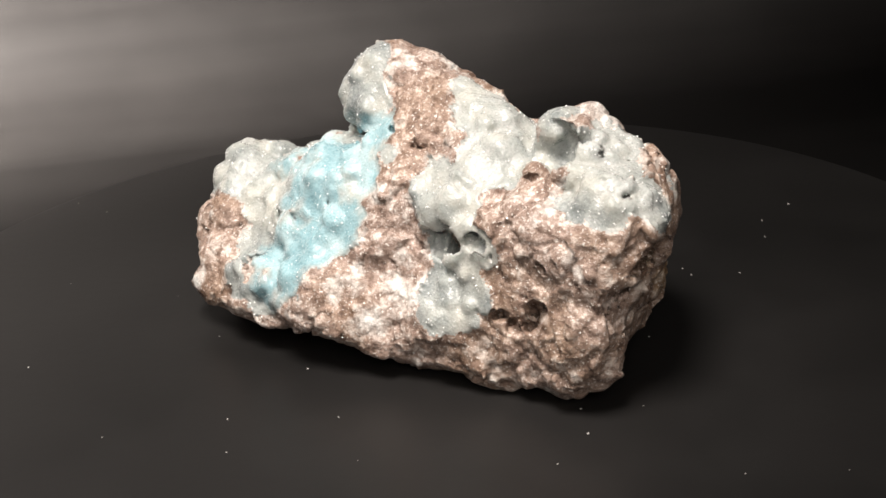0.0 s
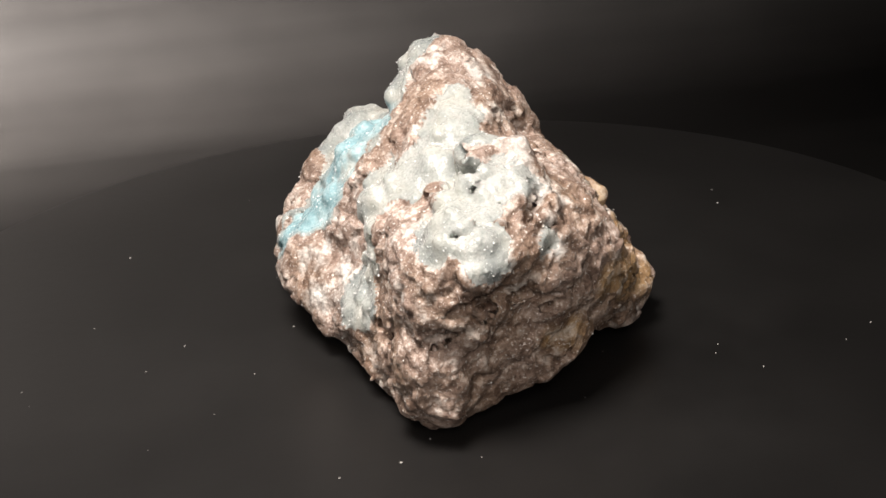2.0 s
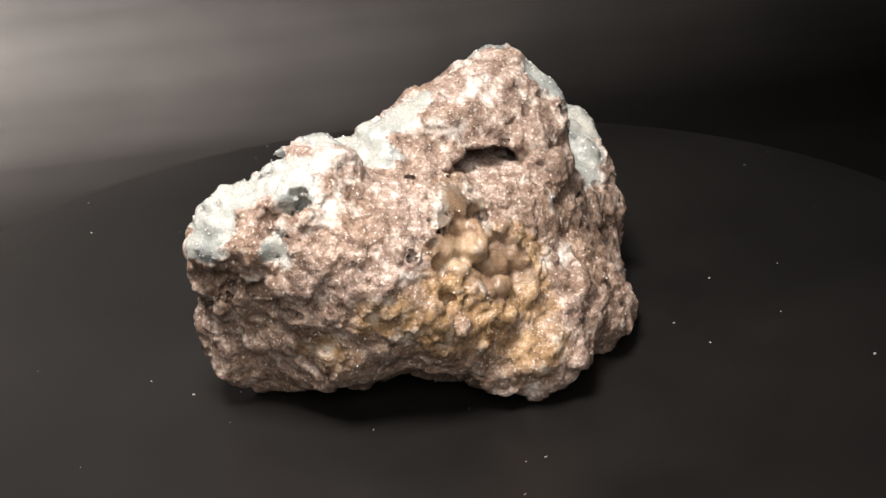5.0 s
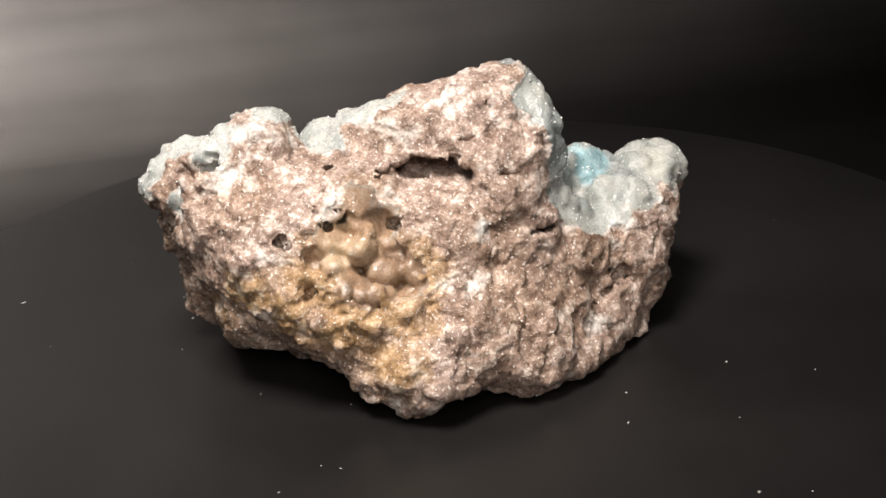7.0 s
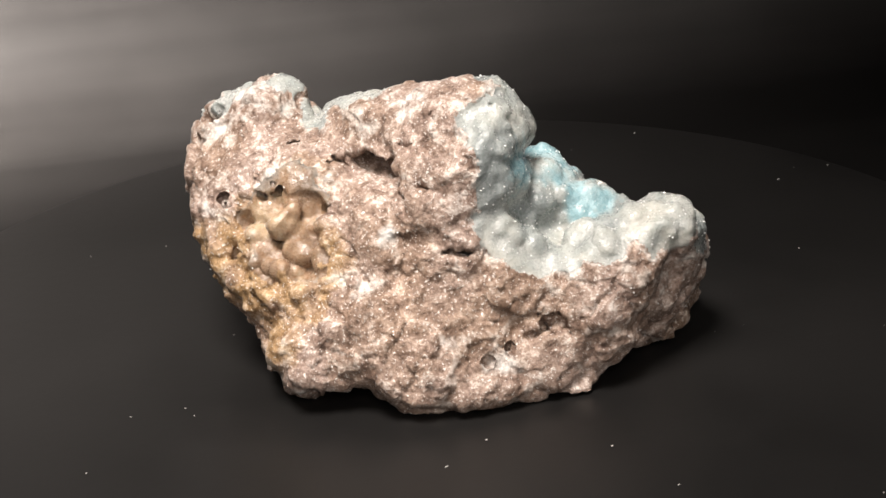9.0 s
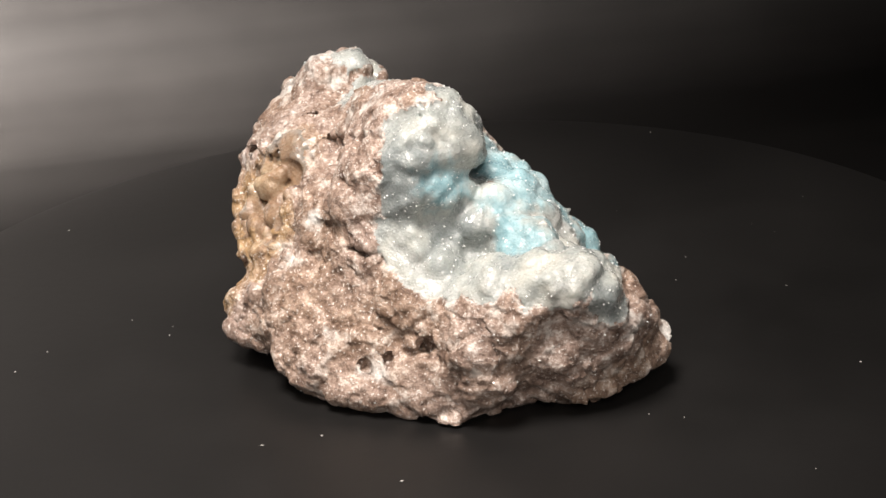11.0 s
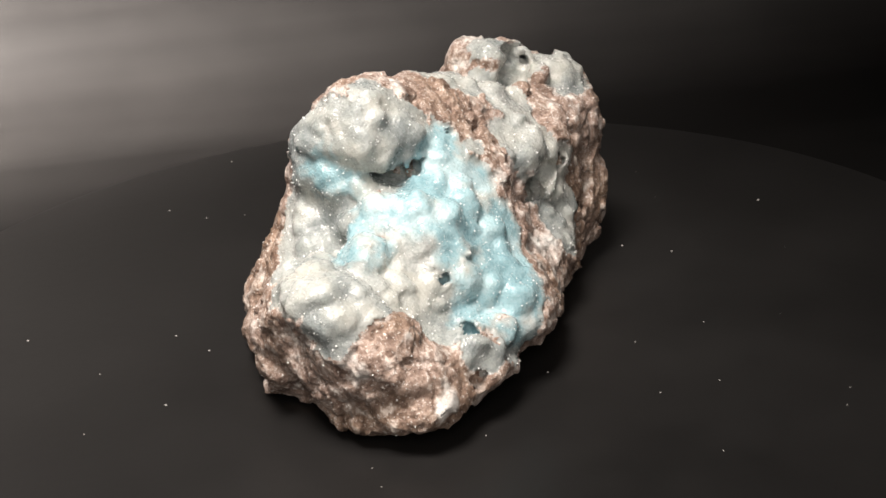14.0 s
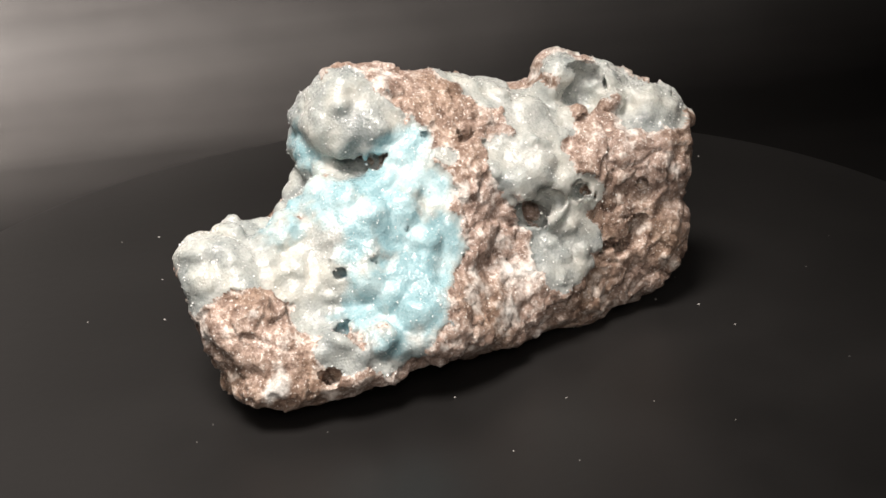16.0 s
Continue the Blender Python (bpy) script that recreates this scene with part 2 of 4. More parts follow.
lump((0.0771, -0.1136, 0.0540), (0.0306, 0.0338, 0.0151), (74, 342, 319))
lump((0.0283, 0.0956, 0.0366), (0.0373, 0.0146, 0.0373), (44, 351, 353))
lump((0.0399, 0.0467, 0.0579), (0.0439, 0.0335, 0.0428), (40, 4, 334))
lump((0.0271, -0.0136, 0.1095), (0.0487, 0.0390, 0.0379), (39, 354, 315))
lump((0.0910, -0.1184, 0.0924), (0.0104, 0.0191, 0.0181), (37, 21, 340))
lump((-0.0321, 0.0002, 0.0823), (0.0346, 0.0389, 0.0600), (319, 32, 294))
lump((0.0293, 0.0009, 0.0658), (0.0593, 0.0613, 0.0488), (4, 2, 341))
lump((-0.1283, 0.0785, 0.0554), (0.0365, 0.0189, 0.0242), (333, 42, 16))
lump((0.0892, 0.0181, 0.0567), (0.0359, 0.0339, 0.0334), (5, 315, 304))
lump((0.0606, -0.0647, 0.0811), (0.0413, 0.0500, 0.0390), (358, 355, 240))
lump((0.0084, -0.0363, 0.0506), (0.0645, 0.0496, 0.0336), (59, 7, 319))
lump((0.0260, 0.0424, 0.0753), (0.0512, 0.0353, 0.0457), (17, 24, 341))
lump((0.0231, -0.0021, 0.1161), (0.0267, 0.0333, 0.0407), (73, 38, 223))
lump((0.0142, 0.0542, 0.0918), (0.0324, 0.0276, 0.0297), (347, 27, 333))
lump((0.0892, -0.0729, 0.0524), (0.0297, 0.0341, 0.0447), (3, 64, 44))
lump((0.1046, -0.0682, 0.1117), (0.0383, 0.0378, 0.0392), (318, 15, 331))
lump((0.0780, -0.0265, 0.0645), (0.0364, 0.0556, 0.0506), (357, 59, 4))
lump((0.0988, -0.0944, 0.1216), (0.0182, 0.0418, 0.0264), (5, 33, 19))
lump((0.1137, -0.0343, 0.0854), (0.0312, 0.0387, 0.0349), (17, 11, 356))
lump((-0.1205, 0.0327, 0.0266), (0.0341, 0.0444, 0.0162), (3, 20, 40))
lump((0.0282, -0.0537, 0.0369), (0.0402, 0.0331, 0.0211), (2, 10, 333))
lump((-0.0918, 0.0838, 0.0470), (0.0316, 0.0219, 0.0481), (316, 48, 10))
lump((-0.0493, 0.0289, 0.0919), (0.0434, 0.0278, 0.0254), (353, 11, 356))
lump((0.0863, -0.0751, 0.0891), (0.0324, 0.0341, 0.0423), (27, 24, 329))
lump((0.0041, 0.0281, 0.1380), (0.0256, 0.0453, 0.0382), (5, 16, 32))
lump((0.0850, -0.0176, 0.0835), (0.0490, 0.0431, 0.0446), (27, 334, 37))
lump((-0.0341, 0.0968, 0.0378), (0.0513, 0.0203, 0.0393), (27, 334, 342))
lump((0.0697, 0.0759, 0.0357), (0.0477, 0.0191, 0.0163), (31, 15, 354))
lump((-0.0175, 0.0387, 0.0375), (0.0542, 0.0624, 0.0362), (354, 357, 55))
lump((-0.0899, 0.0381, 0.0513), (0.0255, 0.0533, 0.0386), (331, 38, 38))
lump((-0.0104, 0.0410, 0.1471), (0.0207, 0.0436, 0.0363), (36, 312, 6))
lump((-0.0527, -0.0314, 0.0379), (0.0388, 0.0345, 0.0199), (346, 17, 331))
lump((-0.1239, 0.1002, 0.0926), (0.0167, 0.0135, 0.0104), (4, 23, 359))
lump((0.0946, -0.0706, 0.1579), (0.0194, 0.0168, 0.0094), (4, 29, 26))
# vugs and holes
cut((0.044, 0.039, 0.137), (0.0306, 0.0366, 0.0131), (0, 4, 124))
cut((0.025, 0.077, 0.135), (0.0066, 0.0126, 0.0056), (0, 0, 116))
cut((0.009, 0.095, 0.098), (0.0126, 0.0186, 0.0056), (0, 0, 150))
cut((0.136, -0.081, 0.146), (0.0081, 0.0206, 0.0166), (0, 25, 20))
cut((-0.004, -0.028, 0.145), (0.0096, 0.0106, 0.0051), (0, 0, -20))
cut((0.006, -0.071, 0.105), (0.0116, 0.0226, 0.0116), (0, 20, 0))
cut((0.023, -0.093, 0.105), (0.0106, 0.0186, 0.0116), (0, 20, 0))
cut((0.036, -0.111, 0.060), (0.0096, 0.0126, 0.0066), (0, 0, -25))
cut((0.058, -0.123, 0.064), (0.0076, 0.0186, 0.0136), (0, 25, 0))
cut((0.044, -0.116, 0.054), (0.0076, 0.0146, 0.0076), (0, 0, 0))
cut((0.128, -0.129, 0.101), (0.0286, 0.0136, 0.0126), (0, -8, 56))
cut((0.127, -0.124, 0.103), (0.0126, 0.0096, 0.0086), (0, 0, 30))
cut((0.138, -0.102, 0.099), (0.0126, 0.0096, 0.0086), (0, 0, 30))
cut((0.150, -0.082, 0.085), (0.0126, 0.0096, 0.0086), (0, 0, 30))
cut((0.109, -0.137, 0.080), (0.0086, 0.0116, 0.0066), (0, 20, -30))
cut((-0.127, 0.005, 0.055), (0.0116, 0.0116, 0.0116), (0, 0, 0))
cut((-0.143, 0.005, 0.032), (0.0116, 0.0106, 0.0096), (0, 0, 0))
cut((-0.047, 0.037, 0.134), (0.0226, 0.0246, 0.0076), (0, -12, 75))
cut((-0.045, 0.120, 0.050), (0.0106, 0.0106, 0.0076), (0, 20, 20))
cut((0.074, -0.081, 0.156), (0.018, 0.016, 0.018))
cut((0.097, -0.092, 0.163), (0.004, 0.010, 0.012))
cut((0.055, 0.024, 0.142), (0.006, 0.008, 0.004))
cut((0.019, -0.095, 0.104), (0.006, 0.010, 0.010))
cut((0.107, -0.095, 0.157), (0.003, 0.010, 0.010))
cut((-0.039, 0.120, 0.046), (0.014, 0.006, 0.004), (0, 25, 10))
cut((0.110, 0.023, 0.120), (0.012, 0.012, 0.012))
cut((0.092, 0.034, 0.118), (0.013, 0.013, 0.013))
cut((0.098, 0.045, 0.108), (0.014, 0.014, 0.014))
cut((0.120, 0.027, 0.110), (0.012, 0.012, 0.012))
cut((0.117, 0.043, 0.099), (0.017, 0.017, 0.017))
cut((0.103, 0.057, 0.085), (0.013, 0.013, 0.013))
cut((0.130, 0.013, 0.104), (0.009, 0.009, 0.009))
cut((0.125, 0.043, 0.081), (0.012, 0.012, 0.012))
cut((0.143, 0.013, 0.087), (0.008, 0.008, 0.008))
cut((0.120, 0.054, 0.058), (0.007, 0.007, 0.007))
# where each mineral lies
zone("blue", (-0.034, 0.001, 0.141), (0.017, 0.017, 0.017), gain=0.8)
zone("blue", (-0.058, 0.013, 0.125), (0.021, 0.021, 0.021))
zone("blue", (-0.042, -0.018, 0.123), (0.016, 0.016, 0.016))
zone("blue", (-0.075, 0.032, 0.120), (0.019, 0.019, 0.019))
zone("blue", (-0.069, -0.007, 0.106), (0.025, 0.025, 0.025))
zone("blue", (-0.088, 0.014, 0.107), (0.021, 0.021, 0.021))
zone("blue", (-0.074, -0.024, 0.084), (0.020, 0.020, 0.020))
zone("blue", (-0.093, -0.004, 0.073), (0.022, 0.022, 0.022))
zone("blue", (-0.104, 0.001, 0.058), (0.016, 0.016, 0.016))
zone("blue", (-0.093, -0.028, 0.066), (0.015, 0.015, 0.015))
zone("blue", (-0.043, 0.069, 0.136), (0.013, 0.013, 0.013), gain=0.2)
zone("blue", (-0.117, -0.019, 0.051), (0.014, 0.014, 0.014), gain=0.5)
zone("blue", (-0.071, -0.000, 0.112), (0.023, 0.023, 0.023))
zone("blue", (-0.060, -0.028, 0.092), (0.021, 0.021, 0.021))
zone("blue", (-0.083, -0.025, 0.079), (0.020, 0.020, 0.020))
zone("blue", (-0.112, -0.001, 0.055), (0.017, 0.017, 0.017), gain=0.7)
zone("blue", (-0.043, -0.011, 0.127), (0.016, 0.016, 0.016), gain=0.8)
zone("blue", (-0.066, 0.046, 0.120), (0.017, 0.017, 0.017), gain=0.6)
zone("blue", (-0.093, 0.063, 0.103), (0.017, 0.017, 0.017), gain=0.6)
zone("blue", (-0.073, 0.033, 0.122), (0.018, 0.018, 0.018))
zone("blue", (-0.083, 0.063, 0.103), (0.016, 0.016, 0.016))
zone("blue", (-0.098, -0.031, 0.058), (0.022, 0.022, 0.022))
zone("blue", (-0.092, 0.018, 0.106), (0.015, 0.015, 0.015))
zone("grey", (-0.045, 0.042, 0.161), (0.029, 0.029, 0.029))
zone("grey", (-0.026, 0.071, 0.170), (0.019, 0.019, 0.019))
zone("grey", (-0.026, 0.081, 0.153), (0.017, 0.017, 0.017))
zone("grey", (-0.035, 0.042, 0.184), (0.017, 0.017, 0.017))
zone("grey", (-0.034, 0.018, 0.163), (0.015, 0.015, 0.015))
zone("grey", (-0.027, 0.086, 0.105), (0.020, 0.020, 0.020))
zone("grey", (-0.042, 0.068, 0.130), (0.019, 0.019, 0.019))
zone("grey", (-0.080, 0.066, 0.101), (0.020, 0.020, 0.020))
zone("grey", (-0.138, 0.097, 0.104), (0.018, 0.018, 0.018))
zone("grey", (-0.135, 0.076, 0.096), (0.020, 0.020, 0.020))
zone("grey", (-0.150, 0.093, 0.089), (0.018, 0.018, 0.018))
zone("grey", (-0.103, 0.049, 0.096), (0.018, 0.018, 0.018))
zone("grey", (-0.112, 0.044, 0.084), (0.020, 0.020, 0.020))
zone("grey", (-0.110, 0.028, 0.075), (0.018, 0.018, 0.018))
zone("grey", (-0.113, 0.014, 0.059), (0.010, 0.010, 0.010))
zone("grey", (-0.118, -0.017, 0.045), (0.017, 0.017, 0.017))
zone("grey", (-0.133, -0.004, 0.042), (0.011, 0.011, 0.011))
zone("grey", (-0.090, 0.030, 0.107), (0.019, 0.019, 0.019))
zone("grey", (-0.031, 0.075, 0.156), (0.023, 0.023, 0.023))
zone("grey", (-0.034, 0.076, 0.137), (0.019, 0.019, 0.019))
zone("grey", (-0.040, 0.067, 0.117), (0.021, 0.021, 0.021))
zone("grey", (-0.048, 0.052, 0.159), (0.025, 0.025, 0.025))
zone("grey", (-0.046, 0.037, 0.137), (0.017, 0.017, 0.017))
zone("grey", (-0.020, 0.090, 0.108), (0.018, 0.018, 0.018))
zone("grey", (-0.047, 0.082, 0.087), (0.025, 0.025, 0.025))
zone("grey", (-0.040, 0.099, 0.085), (0.013, 0.013, 0.013))
zone("grey", (-0.134, 0.106, 0.102), (0.017, 0.017, 0.017))
zone("grey", (-0.142, 0.085, 0.094), (0.021, 0.021, 0.021))
zone("grey", (-0.152, 0.093, 0.083), (0.015, 0.015, 0.015))
zone("grey", (-0.117, 0.043, 0.080), (0.016, 0.016, 0.016))
zone("grey", (-0.139, 0.005, 0.048), (0.012, 0.012, 0.012))
zone("grey", (-0.024, 0.074, 0.169), (0.017, 0.017, 0.017))
zone("grey", (-0.044, 0.056, 0.169), (0.021, 0.021, 0.021))
zone("grey", (-0.044, 0.028, 0.146), (0.019, 0.019, 0.019))
zone("grey", (-0.026, 0.080, 0.151), (0.020, 0.020, 0.020))
zone("grey", (-0.026, 0.088, 0.136), (0.018, 0.018, 0.018))
zone("grey", (-0.040, 0.067, 0.134), (0.025, 0.025, 0.025))
zone("grey", (-0.021, 0.089, 0.103), (0.017, 0.017, 0.017))
zone("grey", (-0.040, 0.072, 0.095), (0.023, 0.023, 0.023))
zone("grey", (-0.031, 0.100, 0.090), (0.012, 0.012, 0.012))
zone("grey", (-0.062, 0.103, 0.087), (0.014, 0.014, 0.014))
zone("grey", (-0.121, 0.109, 0.101), (0.016, 0.016, 0.016))
zone("grey", (-0.142, 0.093, 0.100), (0.018, 0.018, 0.018))
zone("grey", (-0.150, 0.099, 0.089), (0.012, 0.012, 0.012))
zone("grey", (-0.094, 0.096, 0.102), (0.018, 0.018, 0.018))
zone("grey", (-0.036, 0.060, 0.177), (0.012, 0.012, 0.012))
zone("grey", (-0.028, 0.076, 0.162), (0.014, 0.014, 0.014))
zone("grey", (-0.024, 0.088, 0.145), (0.013, 0.013, 0.013))
zone("grey", (-0.022, 0.090, 0.128), (0.014, 0.014, 0.014))
zone("grey", (-0.023, 0.090, 0.108), (0.013, 0.013, 0.013))
zone("grey", (-0.038, 0.095, 0.090), (0.015, 0.015, 0.015))
zone("grey", (-0.064, 0.094, 0.087), (0.019, 0.019, 0.019))
zone("grey", (-0.080, 0.108, 0.096), (0.018, 0.018, 0.018))
zone("grey", (-0.064, 0.064, 0.099), (0.017, 0.017, 0.017))
zone("grey", (-0.117, 0.102, 0.102), (0.015, 0.015, 0.015))
zone("grey", (-0.132, 0.110, 0.104), (0.009, 0.009, 0.009))
zone("grey", (-0.073, 0.088, 0.091), (0.018, 0.018, 0.018))
zone("grey", (-0.109, 0.104, 0.100), (0.019, 0.019, 0.019))
zone("grey", (-0.018, 0.089, 0.151), (0.009, 0.009, 0.009))
zone("grey", (-0.032, 0.066, 0.181), (0.006, 0.006, 0.006))
zone("grey", (0.082, -0.065, 0.165), (0.014, 0.014, 0.014))
zone("grey", (0.095, -0.075, 0.144), (0.023, 0.023, 0.023))
zone("grey", (0.097, -0.118, 0.142), (0.021, 0.021, 0.021))
zone("grey", (0.105, -0.134, 0.137), (0.013, 0.013, 0.013))
zone("grey", (0.052, -0.051, 0.148), (0.023, 0.023, 0.023))
zone("grey", (0.006, -0.062, 0.123), (0.022, 0.022, 0.022))
zone("grey", (0.027, -0.071, 0.135), (0.012, 0.012, 0.012))
zone("grey", (0.017, -0.083, 0.093), (0.020, 0.020, 0.020))
zone("grey", (0.014, -0.089, 0.069), (0.012, 0.012, 0.012))
zone("grey", (0.037, -0.031, 0.162), (0.010, 0.010, 0.010))
zone("grey", (0.042, -0.030, 0.162), (0.021, 0.021, 0.021))
zone("grey", (0.033, -0.054, 0.145), (0.015, 0.015, 0.015))
zone("grey", (0.011, -0.073, 0.124), (0.020, 0.020, 0.020))
zone("grey", (0.049, -0.062, 0.143), (0.019, 0.019, 0.019))
zone("grey", (0.061, -0.030, 0.151), (0.016, 0.016, 0.016))
zone("grey", (0.082, -0.062, 0.142), (0.019, 0.019, 0.019))
zone("grey", (0.102, -0.093, 0.154), (0.018, 0.018, 0.018))
zone("grey", (0.097, -0.115, 0.145), (0.016, 0.016, 0.016))
zone("grey", (0.127, -0.126, 0.136), (0.016, 0.016, 0.016))
zone("grey", (0.117, -0.106, 0.148), (0.011, 0.011, 0.011))
zone("grey", (0.013, -0.078, 0.090), (0.019, 0.019, 0.019))
zone("grey", (0.030, -0.100, 0.100), (0.013, 0.013, 0.013))
zone("grey", (0.007, -0.083, 0.067), (0.018, 0.018, 0.018))
zone("grey", (-0.000, -0.093, 0.053), (0.013, 0.013, 0.013))
zone("grey", (0.024, -0.099, 0.070), (0.012, 0.012, 0.012))
zone("grey", (-0.120, 0.026, 0.059), (0.017, 0.017, 0.017))
zone("grey", (-0.126, 0.078, 0.099), (0.024, 0.024, 0.024))
zone("grey", (-0.115, 0.048, 0.084), (0.019, 0.019, 0.019))
zone("grey", (-0.041, 0.018, 0.158), (0.011, 0.011, 0.011))
zone("grey", (-0.025, -0.025, 0.138), (0.007, 0.007, 0.007))
zone("grey", (-0.114, -0.022, 0.048), (0.014, 0.014, 0.014))
zone("grey", (0.039, -0.020, 0.167), (0.013, 0.013, 0.013))
zone("grey", (0.050, -0.041, 0.153), (0.015, 0.015, 0.015))
zone("grey", (0.045, -0.059, 0.148), (0.012, 0.012, 0.012))
zone("grey", (0.105, -0.119, 0.147), (0.014, 0.014, 0.014))
zone("grey", (0.110, -0.093, 0.153), (0.015, 0.015, 0.015))
zone("grey", (0.128, -0.123, 0.137), (0.013, 0.013, 0.013))
zone("grey", (0.126, -0.074, 0.156), (0.011, 0.011, 0.011))
zone("grey", (0.005, -0.086, 0.065), (0.014, 0.014, 0.014))
zone("grey", (0.016, -0.101, 0.055), (0.009, 0.009, 0.009))
zone("grey", (0.029, -0.006, 0.173), (0.011, 0.011, 0.011), gain=0.7)
zone("grey", (0.046, -0.028, 0.163), (0.010, 0.010, 0.010), gain=0.7)
zone("grey", (0.114, -0.114, 0.147), (0.010, 0.010, 0.010))
zone("grey", (0.126, -0.123, 0.139), (0.008, 0.008, 0.008))
zone("grey", (0.101, -0.090, 0.156), (0.009, 0.009, 0.009))
zone("grey", (0.145, -0.086, 0.129), (0.009, 0.009, 0.009), gain=0.7)
zone("grey", (0.092, 0.018, 0.115), (0.023, 0.023, 0.023))
zone("grey", (0.113, 0.016, 0.109), (0.015, 0.015, 0.015))
zone("grey", (0.105, 0.025, 0.104), (0.021, 0.021, 0.021))
zone("grey", (0.093, 0.039, 0.089), (0.019, 0.019, 0.019))
zone("grey", (0.091, 0.052, 0.074), (0.014, 0.014, 0.014))
zone("grey", (0.112, 0.029, 0.084), (0.017, 0.017, 0.017))
zone("grey", (0.120, 0.004, 0.104), (0.011, 0.011, 0.011))
zone("pale", (0.033, -0.045, 0.152), (0.012, 0.012, 0.012), gain=0.75)
zone("pale", (0.050, -0.061, 0.147), (0.011, 0.011, 0.011), gain=0.6)
zone("pale", (0.011, -0.072, 0.128), (0.011, 0.011, 0.011), gain=0.6)
zone("pale", (0.128, -0.127, 0.137), (0.010, 0.010, 0.010), gain=0.52)
zone("pale", (0.098, -0.110, 0.148), (0.009, 0.009, 0.009), gain=0.45)
zone("pale", (-0.026, -0.056, 0.066), (0.011, 0.011, 0.011), gain=0.45)
zone("pale", (-0.057, -0.059, 0.057), (0.013, 0.013, 0.013), gain=0.52)
zone("pale", (-0.051, -0.068, 0.042), (0.013, 0.013, 0.013), gain=0.45)
zone("pale", (-0.027, -0.045, 0.113), (0.009, 0.009, 0.009), gain=0.45)
zone("pale", (-0.018, 0.024, 0.185), (0.008, 0.008, 0.008), gain=0.3)
zone("pale", (-0.033, -0.037, 0.118), (0.009, 0.009, 0.009), gain=0.52)
zone("pale", (0.077, -0.108, 0.134), (0.010, 0.010, 0.010), gain=0.3)
zone("pale", (0.047, -0.036, 0.160), (0.011, 0.011, 0.011), gain=0.75)
zone("pale", (0.033, -0.048, 0.150), (0.010, 0.010, 0.010), gain=0.75)
zone("pale", (0.114, -0.076, 0.162), (0.013, 0.013, 0.013), gain=0.6)
zone("pale", (0.128, -0.060, 0.147), (0.013, 0.013, 0.013), gain=0.52)
zone("pale", (0.128, -0.123, 0.137), (0.011, 0.011, 0.011), gain=0.6)
zone("pale", (-0.023, -0.054, 0.080), (0.010, 0.010, 0.010), gain=0.52)
zone("pale", (0.144, -0.079, 0.138), (0.012, 0.012, 0.012), gain=0.38)
zone("pale", (0.101, -0.090, 0.160), (0.012, 0.012, 0.012), gain=0.6)
zone("pale", (0.116, -0.121, 0.145), (0.013, 0.013, 0.013), gain=0.68)
zone("pale", (0.052, -0.034, 0.159), (0.012, 0.012, 0.012), gain=0.45)
zone("pale", (0.146, -0.080, 0.120), (0.009, 0.009, 0.009), gain=0.45)
zone("pale", (0.120, -0.082, 0.158), (0.011, 0.011, 0.011), gain=0.52)
zone("pale", (0.113, -0.045, 0.155), (0.011, 0.011, 0.011), gain=0.22)
zone("pale", (0.112, -0.108, 0.148), (0.014, 0.014, 0.014), gain=0.68)
zone("pale", (0.126, -0.130, 0.136), (0.011, 0.011, 0.011), gain=0.52)
zone("pale", (0.116, -0.068, 0.160), (0.015, 0.015, 0.015), gain=0.38)
zone("pale", (0.124, -0.082, 0.158), (0.010, 0.010, 0.010), gain=0.45)
zone("pale", (0.027, 0.007, 0.175), (0.010, 0.010, 0.010), gain=0.38)
zone("pale", (0.109, -0.059, 0.164), (0.020, 0.020, 0.020), gain=0.34)
zone("pale", (0.045, -0.016, 0.166), (0.013, 0.013, 0.013), gain=0.3)
zone("pale", (0.122, -0.095, 0.150), (0.013, 0.013, 0.013), gain=0.3)
zone("pale", (0.074, 0.073, 0.081), (0.012, 0.012, 0.012), gain=0.26)
zone("pale", (0.020, 0.030, 0.175), (0.009, 0.009, 0.009), gain=0.38)
zone("pale", (-0.131, 0.112, 0.101), (0.011, 0.011, 0.011), gain=0.68)
zone("pale", (-0.060, 0.111, 0.082), (0.012, 0.012, 0.012), gain=0.6)
zone("pale", (-0.092, 0.113, 0.093), (0.011, 0.011, 0.011), gain=0.6)
zone("pale", (-0.002, 0.122, 0.032), (0.010, 0.010, 0.010), gain=0.52)
zone("pale", (0.065, 0.083, 0.077), (0.012, 0.012, 0.012), gain=0.3)
zone("pale", (-0.017, 0.095, 0.103), (0.008, 0.008, 0.008), gain=0.52)
zone("pale", (-0.006, 0.091, 0.138), (0.004, 0.004, 0.004), gain=0.45)
zone("pale", (-0.134, 0.106, 0.103), (0.015, 0.015, 0.015), gain=0.68)
zone("pale", (-0.044, 0.102, 0.081), (0.010, 0.010, 0.010), gain=0.6)
zone("pale", (-0.011, 0.122, 0.029), (0.009, 0.009, 0.009), gain=0.6)
zone("pale", (-0.015, 0.091, 0.115), (0.008, 0.008, 0.008), gain=0.52)
zone("pale", (0.048, 0.077, 0.108), (0.007, 0.007, 0.007), gain=0.52)
zone("pale", (0.051, -0.105, 0.136), (0.010, 0.010, 0.010), gain=0.38)
zone("pale", (-0.163, 0.081, 0.066), (0.010, 0.010, 0.010), gain=0.38)
zone("pale", (0.023, 0.116, 0.047), (0.006, 0.006, 0.006), gain=0.45)
zone("pale", (-0.098, 0.026, 0.096), (0.009, 0.009, 0.009), gain=0.75)
